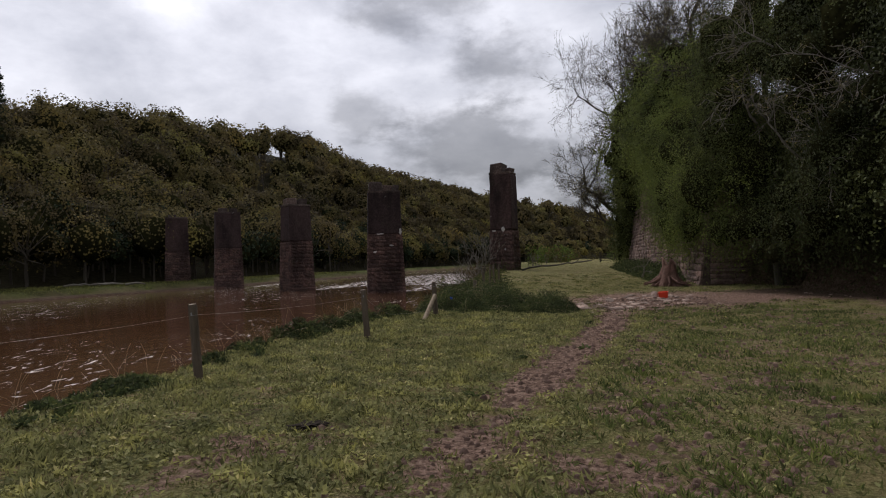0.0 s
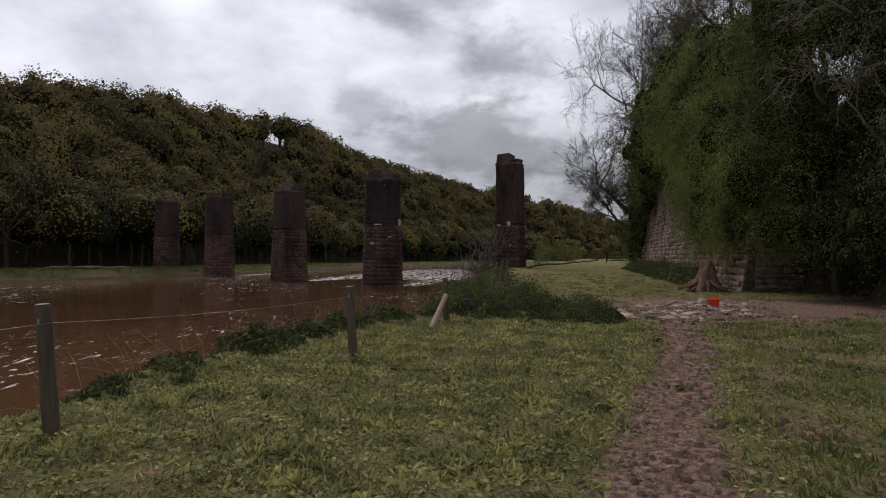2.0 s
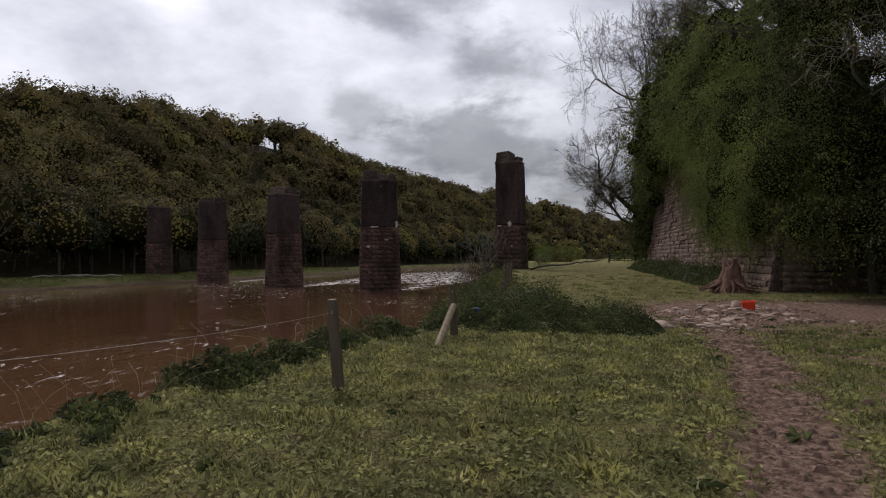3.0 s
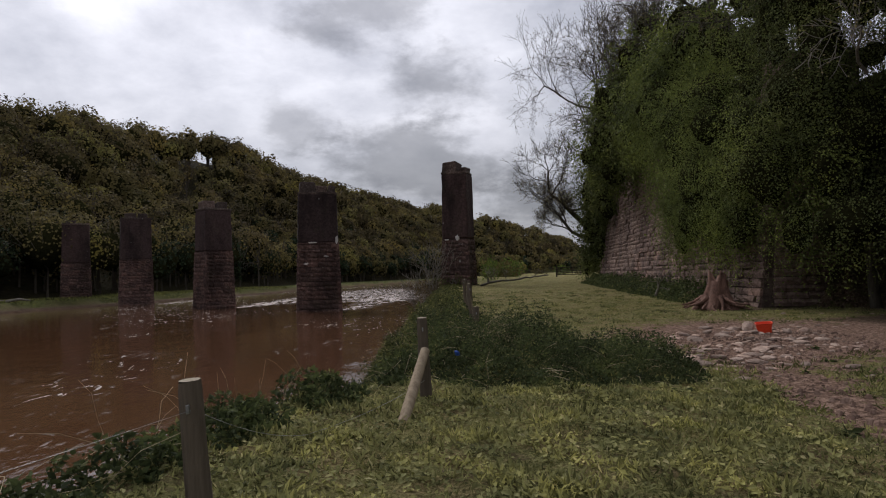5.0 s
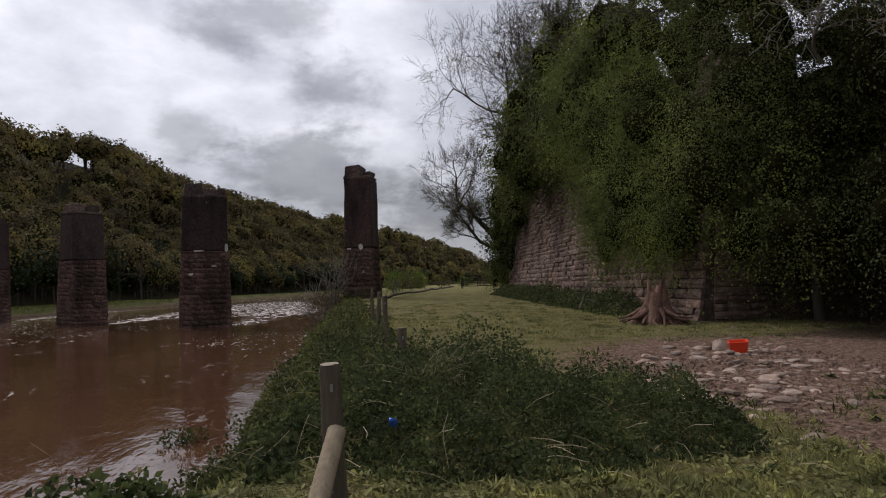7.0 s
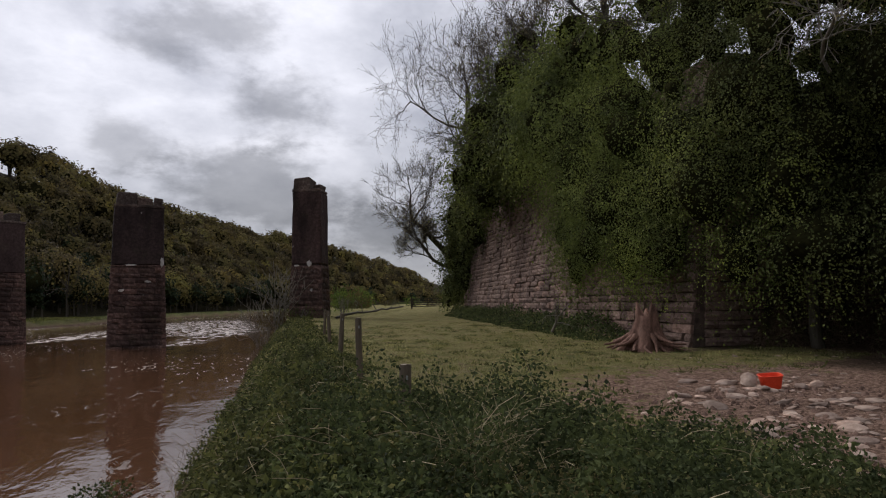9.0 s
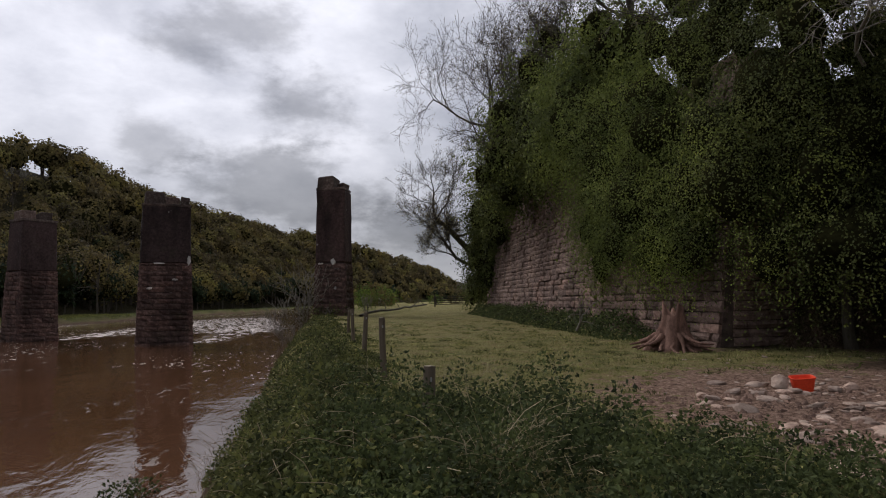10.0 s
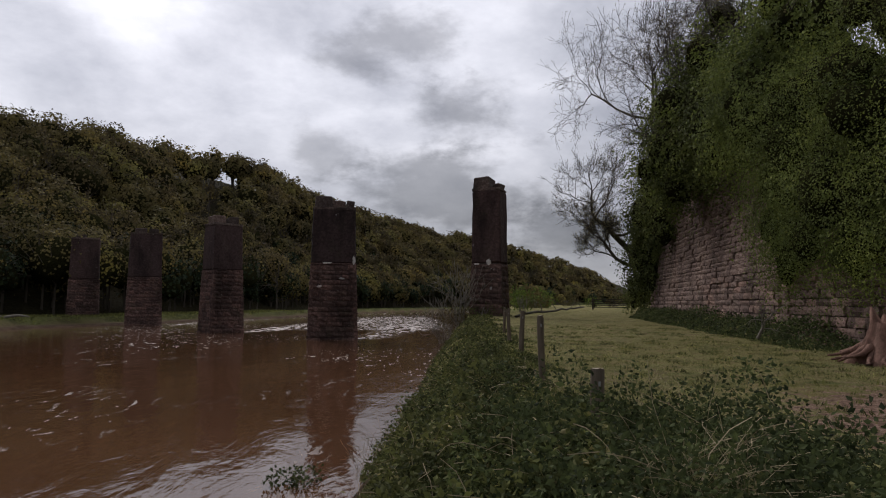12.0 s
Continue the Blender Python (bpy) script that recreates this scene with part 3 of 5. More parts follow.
def pier(x, y, turn, wide, deep, step, top, foot, caps, seed, label):
    """Ruined pier: coursed rough stone below, smooth dark shaft above, broken cap blocks."""
    rng = np.random.default_rng(seed)
    thing = empty("bridge_pier", pose(x, y, 0, rz=turn), label, "bridge pier", "ruined bridge piers")
    bm = bmesh.new()
    block(bm, -wide / 2 + 0.16, wide / 2 - 0.16, -deep / 2 + 0.16, deep / 2 - 0.16, foot - 1.0, step, 0.05)
    part("core", bm, M["mortar"], thing)
    bm = bmesh.new()
    w, d = wide * 0.985, deep * 0.985
    block(bm, -w / 2, w / 2, -d / 2, d / 2, step, top, 0.10)
    bmesh.ops.subdivide_edges(bm, edges=[e for e in bm.edges if e.calc_length() > 1.0], cuts=5, use_grid_fill=True)
    for v in bm.verts:
        k = (v.co.z - step) / (top - step)
        v.co.x *= 1 - 0.05 * k
        v.co.y *= 1 - 0.05 * k
        v.co += Vector(rng.normal(0, 0.022, 3))
    part("shaft", bm, M["pier_upper"], thing, "smooth soot-dark shaft with white droppings")
    bm = bmesh.new()
    block(bm, -w / 2 + 0.06, w / 2 - 0.06, -d / 2 + 0.06, d / 2 - 0.06, top - 0.02, top + 0.20, 0.03, rng, 0.02)
    part("string_course", bm, M["pier_cap"], thing, "projecting pale stone ledge")
    for cx, cy, cw, cd, ch in caps:
        bm = bmesh.new()
        block(bm, cx - cw / 2, cx + cw / 2, cy - cd / 2, cy + cd / 2, top + 0.2, top + 0.2 + ch, 0.07, rng, 0.06)
        part("capstone", bm, M["pier_cap"], thing)
    for side in range(4):
        length, out = (wide, deep / 2) if side % 2 == 0 else (deep, wide / 2)
        a = side * math.pi / 2
        for z, h, s0, s1 in course_rows(rng, foot - 0.3, step, 0.42, lambda q: length, 0.85):
            batter = 0.03 * (step - z)
            ob = new("stone", PIER_STONES[rng.integers(len(PIER_STONES))])
            ob.parent = thing
            spread = 1 + 2 * batter / length
            o = out + batter - 0.17 + rng.uniform(-0.025, 0.035)
            ob.matrix_basis = Matrix.Rotation(a, 4, "Z") @ Matrix.Translation(((s0 + s1) / 2 * spread, -o, z + h / 2)) @ Matrix.Diagonal(((s1 - s0) * spread * 0.985, 1, h * 0.96, 1))
    return thing


def lime_patch(thing, x, y, z, w, h, seed):
    """A patch of white lime wash left on the stone."""
    bm = lump_patch(np.random.default_rng(seed), w, h)
    ob = part("lime_patch", bm, M["lime"], thing, "patch of peeling white lime")
    ob.matrix_basis = pose(x, y, z)


def lump_patch(rng, w, h):
    bm = bmesh.new()
    n = 14
    front, back = [], []
    for k in range(n):
        a = k * 2 * math.pi / n
        r = rng.uniform(0.65, 1.1)
        front.append(bm.verts.new((w / 2 * r * math.cos(a), -0.02, h / 2 * r * math.sin(a))))
        back.append(bm.verts.new((w / 2 * r * math.cos(a) * 1.1, 0.06, h / 2 * r * math.sin(a) * 1.1)))
    bm.faces.new(front)
    for k in range(n):
        bm.faces.new((front[k], back[k], back[(k + 1) % n], front[(k + 1) % n]))
    bmesh.ops.recalc_face_normals(bm, faces=bm.faces)
    return bm


P_LABEL = "tall ruined stone bridge pier standing in brown river water"
first = pier(5.9, 66.5, -24, 2.55, 2.2, 4.3, 10.3, -1.0, [(-0.4, 0.0, 1.4, 1.9, 1.0), (0.75, 0.3, 0.6, 1.3, 0.45)], 11, "tall ruined dark stone bridge pier on the overgrown river bank")
lime_patch(first, 0.25, -1.12, 4.35, 0.42, 0.55, 1)
lime_patch(first, -0.8, -1.13, 4.2, 0.5, 0.16, 2)
lime_patch(first, 0.45, -1.16, 2.2, 0.22, 0.3, 3)
second = pier(-7.6, 71.0, 8, 3.95, 2.8, 4.45, 9.2, WATER, [(-0.95, 0.3, 1.5, 1.8, 1.0), (0.45, 0.4, 1.2, 1.5, 0.7), (1.4, 0.2, 0.75, 1.8, 0.75)], 12, P_LABEL)
lime_patch(second, 1.75, -1.44, 4.7, 0.26, 0.8, 4)
lime_patch(second, -0.6, -1.45, 4.45, 0.9, 0.14, 5)
lime_patch(second, 0.7, -1.5, 3.1, 0.5, 0.2, 6)
lime_patch(second, -1.2, -1.52, 2.4, 0.4, 0.25, 7)
third = pier(-21.0, 83.5, 40, 3.3, 3.0, 4.45, 9.2, WATER, [(-0.7, 0.2, 1.3, 1.7, 0.85), (0.8, 0.1, 1.0, 1.6, 0.7)], 13, P_LABEL)
pier(-38.0, 105, 24, 4.3, 3.2, 4.45, 10.4, WATER, [(-0.7, 0.2, 1.5, 1.7, 0.7), (0.9, 0.1, 1.2, 1.6, 0.6)], 14, P_LABEL)
pier(-50.0, 112.5, 24, 4.0, 3.2, 4.4, 10.4, WATER + 0.9, [(-0.7, 0.2, 1.3, 1.7, 0.5)], 15, "tall ruined stone bridge pier on the grassy far bank")


# ---------------------------------------------------------------- fence along the bank
def fence_post(x, y, z0, z1, r, lean, label, seed):
    rng = np.random.default_rng(seed)
    thing = empty("fence_post", pose(x, y, z0, rx=lean[0], ry=lean[1]), label, "fence post", "fence posts along the river bank")
    h = z1 - z0
    bm = bmesh.new()
    rings = []
    for k, q in enumerate((-0.35, 0.0, 0.25, 0.5, 0.75, 0.97, 1.0)):
        rr = r * (1.08 - 0.1 * q) * (0.9 if k == 6 else 1)
        rings.append([bm.verts.new((rr * math.cos(a) + rng.normal(0, 0.003), rr * math.sin(a) + rng.normal(0, 0.003), q * h + (rng.normal(0, 0.004) if k == 6 else 0))) for a in np.arange(12) * math.pi / 6])
    for lo, hi in zip(rings, rings[1:]):
        for k in range(12):
            bm.faces.new((lo[k], lo[(k + 1) % 12], hi[(k + 1) % 12], hi[k]))
    pole = part("pole", bm, M["post"], thing, smooth=True)
    bm = bmesh.new()
    ring = [bm.verts.new((0.9 * r * 0.98 * math.cos(a), 0.9 * r * 0.98 * math.sin(a), h + 0.001)) for a in np.arange(12) * math.pi / 6]
    c = bm.verts.new((0, 0, h + 0.008))
    for k in range(12):
        bm.faces.new((ring[k], ring[(k + 1) % 12], c))
    part("sawn_top", bm, M["post_end"], pole, "pale sawn end grain")
    bm = bmesh.new()
    block(bm, -0.008, 0.008, -r - 0.012, -r + 0.01, h * 0.86, h * 0.90, 0.002)
    part("staple", bm, M["wire"], pole)
    return thing


POSTS = [(-3.64, 7.15, -0.55, 0.60, 0.062, (4, -2)), (-1.62, 10.85, -0.5, 0.58, 0.06, (2, -3)), (-0.30, 14.78, -0.45, 0.58, 0.062, (3, -2)),
         (0.9, 19.5, -0.6, 0.43, 0.062, (0, 2)), (1.5, 24.5, -0.5, 0.79, 0.055, (2, -2)), (2.0, 29.5, -0.45, 0.8, 0.06, (0, 3)), (2.6, 35, -0.4, 0.8, 0.06, (-2, -2)), (3.3, 41, -0.4, 0.8, 0.06, (1, 2))]
for k, (x, y, z0, z1, r, lean) in enumerate(POSTS):
    fence_post(x, y, z0, z1, r, lean, "weathered round wooden fence post " + ("standing in nettles" if 3 <= k else "on the grassy bank edge" if k < 2 else "with a brace at the nettle clump"), 40 + k)


def tube_path(points, r, sides=5):
    """One unbroken tube along a line of points."""
    p = np.array(points, float)
    w = unit(np.gradient(p, axis=0))
    u = unit(np.cross(w, np.array([0, 0, 1.0])))
    v = np.cross(w, u)
    a = np.arange(sides) * 2 * math.pi / sides
    r = np.broadcast_to(np.asarray(r, float), (len(p),))
    verts = p[:, None] + r[:, None, None] * (u[:, None] * np.cos(a)[None, :, None] + v[:, None] * np.sin(a)[None, :, None])
    k = np.arange(sides)
    quad = np.stack([k, (k + 1) % sides, (k + 1) % sides + sides, k + sides], axis=1)
    faces = (np.arange(len(p) - 1)[:, None, None] * sides + quad[None]).reshape(-1, 4)
    return verts.reshape(-1, 3), faces


def wire(points, name="fence_wire", r=0.0018, sag=0.05):
    line = []
    for a, b in zip(points, points[1:]):
        a, b = np.array(a), np.array(b)
        line += [a + (b - a) * q - np.array([0, 0, sag * 4 * q * (1 - q)]) for q in np.arange(10) / 10]
    line.append(np.array(points[-1]))
    v, f = tube_path(line, r)
    return tagged(mesh_object(name, v, f, M["wire"], True), "thin slack galvanised fence wire between the posts", "fence wire")


wire([(-5.6, 2.6, 0.42), (-3.60, 7.07, 0.44), (-1.65, 10.78, 0.44), (-1.30, 12.2, -0.05), (-0.32, 14.72, -0.12)])

# brace leaning on the third post
rows = [(np.array([-0.59, 13.82, -0.38]), np.array([-0.46, 14.20, -0.10]), 0.058, 0.056), (np.array([-0.46, 14.20, -0.10]), np.array([-0.31, 14.64, 0.22]), 0.056, 0.052)]
v, f = tubes(rows, 12)
brace = mesh_object("fence_brace", v, f, M["brace"], True)
tagged(brace, "peeled pale pole bracing the fence post", "fence brace")


# ---------------------------------------------------------------- abutment wall
WALL_A, WALL_B = Vector((12.4, 28.7, 0)), Vector((18.6, 64.0, 0))
WALL_TOP = 8.6


def abutment():
    rng = np.random.default_rng(5)
    along = (WALL_B - WALL_A).normalized()
    ang = math.atan2(along.y, along.x)
    length = (WALL_B - WALL_A).length
    m = Matrix.Translation(WALL_A) @ Matrix.Rotation(ang, 4, "Z")   # local x along the wall, +y towards the river
    thing = tagged(new("wall_abutment"), "tall battered abutment wall of coursed pink sandstone, half hidden by ivy", "wall", kind="structure")
    thing.matrix_world = m
    bm = bmesh.new()
    v = [bm.verts.new(p) for p in ((0, 0.25, -1.2), (length, 0.25, -1.2), (length, -1.1, WALL_TOP), (0, -1.1, WALL_TOP),
                                   (0, -3.5, -1.2), (length, -3.5, -1.2), (length, -3.5, WALL_TOP), (0, -3.5, WALL_TOP))]
    for q in ((0, 1, 2, 3), (5, 4, 7, 6), (3, 2, 6, 7), (1, 5, 6, 2), (4, 0, 3, 7), (0, 4, 5, 1)):
        bm.faces.new([v[k] for k in q])
    bmesh.ops.recalc_face_normals(bm, faces=bm.faces)
    part("core", bm, M["mortar"], thing)
    stones = stone_meshes("stone", M["wall_stone"], 12, 8, 0.36)
    tilt = math.atan2(1.35, WALL_TOP + 1.2)
    face = Matrix.Translation((length / 2, 0.25, -1.2)) @ Matrix.Rotation(tilt, 4, "X")
    spin = Matrix.Rotation(math.pi, 4, "Z")
    high = math.hypot(1.35, WALL_TOP + 1.2)
    rest = []
    count = 0
    for z, h, s0, s1 in course_rows(rng, 0.6, high, 0.29, lambda q: length, 0.78):
        size = Matrix.Diagonal(((s1 - s0) * 0.985, 1, h * 0.95, 1))
        local = face @ Matrix.Translation(((s0 + s1) / 2, -0.04 + rng.uniform(-0.05, 0.06), z + h / 2)) @ spin @ size
        me = stones[rng.integers(len(stones))]
        if (s0 + length / 2) < 22 and z < 6.6 and count < 300:
            ob = new("stone", me)
            ob.parent = thing
            ob.matrix_basis = local
            count += 1
        else:
            rest.append((me, local))
    for z, h, s0, s1 in course_rows(rng, -1.0, WALL_TOP, 0.29, lambda q: 2.2, 0.78):
        back = 0.16 * max(z, 0)
        local = Matrix.Translation((0.06, -1.35 - back * 0.5 + (s0 + s1) / 2, z + h / 2)) @ Matrix.Rotation(-math.pi / 2, 4, "Z") @ Matrix.Diagonal(((s1 - s0) * 0.985, 1, h * 0.95, 1))
        rest.append((stones[rng.integers(len(stones))], local))
    vs, fs, n = [], [], 0
    for me, local in rest:
        me.calc_loop_triangles()
        co = np.array([local @ q.co for q in me.vertices])
        tri = np.array([t.vertices[:] for t in me.loop_triangles])
        vs.append(co)
        fs.append(tri + n)
        n += len(co)
    ob = mesh_object("upper_stones", np.concatenate(vs), np.concatenate(fs), M["wall_stone"])
    ob.parent = thing
    tagged(ob, kind="stuff")
    return thing


abutment()


# ---------------------------------------------------------------- trees and ivy over the abutment
def blob_points(rng, blobs, per_square):
    """Points in the outer shell of lumpy ellipsoids (centre, radii), and the way out."""
    pts, ways = [], []
    for c, r in blobs:
        c, r = np.array(c), np.array(r)
        n = int(per_square * 4 * math.pi * ((r[0] * r[1] + r[0] * r[2] + r[1] * r[2]) / 3))
        d = unit(rng.normal(0, 1, (n, 3)))
        lump = 1 + 0.26 * np.sin(d[:, 0] * 7 + c[0]) * np.sin(d[:, 1] * 6 + c[1]) + 0.16 * np.sin(d[:, 2] * 9 + c[2] + d[:, 0] * 4)
        q = rng.uniform(0.55, 1.08, n) ** 0.6 * lump
        gap = hash_noise(d[:, 0] * 3 + c[0], d[:, 2] * 3 + d[:, 1] * 2, 0.6) > -0.55
        gap &= (d @ np.array([-0.86, -0.45, 0.25]) > -0.35) | (rng.random(n) < 0.25)
        pts.append((c + d * r * q[:, None])[gap])
        ways.append(d[gap])
    return np.concatenate(pts), np.concatenate(ways)


def shade_lumps(name, blobs, scale, material, seed):
    """Near-black uneven lumps added within a leaf shell to block light and darken gaps."""
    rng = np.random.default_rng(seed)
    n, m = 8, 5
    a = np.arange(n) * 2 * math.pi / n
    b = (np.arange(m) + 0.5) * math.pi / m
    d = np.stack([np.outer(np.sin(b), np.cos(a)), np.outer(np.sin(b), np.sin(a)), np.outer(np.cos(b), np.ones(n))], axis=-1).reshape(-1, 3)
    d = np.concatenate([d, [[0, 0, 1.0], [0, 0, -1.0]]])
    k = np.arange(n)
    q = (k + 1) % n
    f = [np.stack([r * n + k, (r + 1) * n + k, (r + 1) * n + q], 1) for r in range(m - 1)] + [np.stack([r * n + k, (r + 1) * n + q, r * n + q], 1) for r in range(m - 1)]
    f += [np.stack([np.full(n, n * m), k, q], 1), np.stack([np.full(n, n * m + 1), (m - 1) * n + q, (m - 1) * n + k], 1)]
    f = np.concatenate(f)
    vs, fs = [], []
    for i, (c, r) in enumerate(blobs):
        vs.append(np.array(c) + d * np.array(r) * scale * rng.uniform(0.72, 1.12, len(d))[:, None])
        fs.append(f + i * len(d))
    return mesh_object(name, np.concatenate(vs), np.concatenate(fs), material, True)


def spray_points(rng, blobs, per_square):
    """Leaf places along drooping sprays that leave the shell of each lump, and the way each leaf faces."""
    pts, ways = blob_points(rng, blobs, per_square / 8)
    n, k = len(pts), 8
    flow = unit(ways * [1, 1, 0.5] + rng.normal(0, 0.35, (n, 3)) + [0, 0, 0.15])
    trailing = (rng.random(n) < 0.28)[:, None]
    flow = np.where(trailing, unit(ways * 0.25 + rng.normal(0, 0.12, (n, 3)) + [0, 0, -1.0]), flow)
    step = np.where(trailing[:, 0], rng.uniform(0.10, 0.22, n), rng.uniform(0.06, 0.15, n))[:, None, None]
    q = np.arange(k)[None, :, None]
    line = pts[:, None] + flow[:, None] * step * q - np.array([0, 0, 1.0]) * step * 0.09 * q ** 2
    line = line + rng.normal(0, 0.05, line.shape)
    face = unit(ways[:, None] * 1.0 + np.array([0, 0, 0.3]) + np.zeros(line.shape))
    return line.reshape(-1, 3), face.reshape(-1, 3)


def ivy_tree(name, foot, blobs, lean, height, density, size, material, seed, label, category="tree", trunk=0.28):
    rng = np.random.default_rng(seed)
    thing = empty(name, pose(*foot), label, category)
    rows, _ = grow(rng, foot, lean, height / 3.2, trunk, 2, 0.15, 0.1, 0.6, 0.72, 2)
    v, f = tubes(rows, 6)
    ob = mesh_object("trunk", v - np.array(foot), f, M["bark"], True)
    ob.parent = thing
    pts, ways = spray_points(rng, blobs, density * 0.8)
    ob = leaves("crown", pts - np.array(foot), ways, size, material, rng, 0.7, 0.5, flat=True, loose=0.38)
    ob.parent = thing
    inner = shade_lumps("inner_thicket", [(np.array(c) - np.array(foot), r) for c, r in blobs], 0.62, M["shade_lumps"], seed)
    tagged(inner, "near-black lumps added as shade inside the foliage", kind="stuff").parent = thing
    return thing


def bare_tree(foot, lean, length, radius, seed, label, leaf=0.07, depth=5, material="bark", keep=0.68, rise=0.07, twig=0.011, spread=0.75):
    rng = np.random.default_rng(seed)
    thing = empty("bare_tree", pose(*foot), label, "tree")
    rows, ends = grow(rng, foot, lean, length, radius, depth, 0.28, rise, spread, keep, 3)
    o = np.array(foot)
    thick = [q for q in rows if q[4] >= 2]
    fine = [(q[0], q[1], max(q[2], twig), max(q[3], twig * 0.8)) for q in rows if q[4] < 2]
    v, f = tubes(thick, 6)
    ob = mesh_object("trunk", v - o, f, M[material], True)
    ob.parent = thing
    v, f = tubes(fine, 3)
    ob = tagged(mesh_object("twig_mass", v - o, f, M[material], True), kind="stuff")
    ob.parent = thing
    pts = np.repeat(ends, 2, axis=0) + rng.normal(0, 0.10, (len(ends) * 2, 3))
    ob = tagged(leaves("bud_mass", pts - o, rng.normal(0, 1, pts.shape), leaf, M["bud"], rng), kind="stuff")
    ob.parent = thing
    return thing


def blobs_along(rng, pts, count, spread, radius):
    out = []
    for _ in range(count):
        a = pts[rng.integers(len(pts))]
        out.append((np.array(a) + rng.normal(0, 1, 3) * spread, np.array(radius) * rng.uniform(0.6, 1.25, 3)))
    return out


# the hanging green sheet follows the wall and then the overgrown bank
HANG = [(-45, 24, -14), (-32, 18.2, 4), (-22, 15.6, 12.5), (-14, 14.2, 17.5), (-7, 13.4, 22), (-2.2, 12.9, 26.4), (0, 12.45, 28.2), (37, 18.7, 64.5), (47, 21.3, 74.5)]
HANG_LOW = [(-45, 0.2), (-3.6, 0.2), (-3.2, 1.7), (-0.8, 1.5), (0, 0.6), (5.4, 0.9), (10.0, 1.7), (11.4, 7.2), (17, 6.9), (22, 5.8), (28, 5.2), (33, 3.6), (35.5, 1.5), (37, 0.0), (47, -0.4)]
HANG_TOP = [(-45, 10), (-25, 11), (-14, 11.5), (-6, 12.0), (0, 11.5), (3, 10.0), (8, 9.6), (12, 11.5), (16, 14.5), (20, 16.5), (26, 17.0), (31, 16.0), (37, 13.0), (42, 10.5), (47, 8.5)]
HANG_OUT = [(-45, 0.9), (0, 0.9), (8, 1.0), (14, 1.4), (20, 1.9), (28, 2.0), (34, 1.4), (40, 0.7), (47, 0.5)]


def sheet_blobs(rng, s0, s1, count, radius):
    """Lumps of foliage spread over a stretch of the hanging sheet."""
    hs = np.array(HANG, float)
    out = []
    for _ in range(int(count * 1.8)):
        s = rng.uniform(s0, s1)
        lo, hi = float(curve(s, HANG_LOW)), float(curve(s, HANG_TOP))
        r = radius * (rng.uniform(0.75, 1.25) if rng.random() < 0.35 else rng.uniform(0.28, 0.65))
        z = lo + r * 1.25 + rng.random() ** 0.9 * max(hi * rng.uniform(0.88, 1.1) - lo - r * 1.25, 0.2)
        x, y = np.interp(s, hs[:, 0], hs[:, 1]), np.interp(s, hs[:, 0], hs[:, 2])
        back = 1.25 * (z / 8.6 if s > 0 else z / 7.0) + 1.6 * smooth01((z - 9) / 6)
        o = float(curve(s, HANG_OUT)) * rng.uniform(-1.3, 1.5) * (0.15 + 0.85 * smooth01((z - 4) / 5) if 8 < s < 37 else 1.0) - back + 0.4
        nx, ny = (-0.985, 0.17) if s > 0 else (-0.97, -0.22)
        out.append(((x + nx * o, y + ny * o, z), (r * rng.uniform(0.8, 1.2), r * rng.uniform(0.8, 1.2), r * rng.uniform(0.9, 1.6))))
    return out


CURTAIN = np.random.default_rng(23)
HANGING = [((12.15 + (0.17 * s if s > 0 else -0.25 * s) + CURTAIN.normal(0, 0.25), 28.3 + 0.985 * s + CURTAIN.normal(0, 0.25), z), (0.6 * q, 0.65 * q, 1.0 * q))
           for s, z, q in ((CURTAIN.uniform(-3.2, 10.2), 1.8 + 4.8 * CURTAIN.random(), CURTAIN.uniform(0.7, 1.5)) for _ in range(46))]
RG = np.random.default_rng(21)
GREENS = [("ivy_tree", -45, -26, 44, 1.6, 40, 0.22, "ivy", "dark ivy smothering the overgrown bank"),
          ("ivy_tree", -27, -14, 40, 1.6, 60, 0.13, "ivy_dark", "dark ivy smothering trees on the overgrown bank"),
          ("ivy_tree", -15, -5, 34, 1.5, 130, 0.075, "ivy_dark", "dark ivy and brambles over the bank"),
          ("elder_bush", -6, 3, 30, 1.4, 200, 0.066, "ivy", "leafy elder and ivy over the dark hollow"),
          ("elder_bush", 1, 11, 30, 1.45, 200, 0.07, "ivy_mid", "leafy green elder hanging down the wall face"),
          ("ivy_tree", 9, 18, 34, 1.7, 80, 0.13, "ivy_mid", "tall ivy-clad tree crowning the abutment wall"),
          ("ivy_tree", 17, 28, 36, 1.9, 56, 0.17, "ivy", "ivy-clad tree leaning over the abutment wall"),
          ("ivy_tree", 27, 37, 38, 1.8, 56, 0.17, "ivy", "ivy-clad tree at the end of the abutment wall"),
          ("ivy_tree", 35, 46, 44, 1.3, 56, 0.17, "ivy", "ivy-covered tree reaching over the track")]
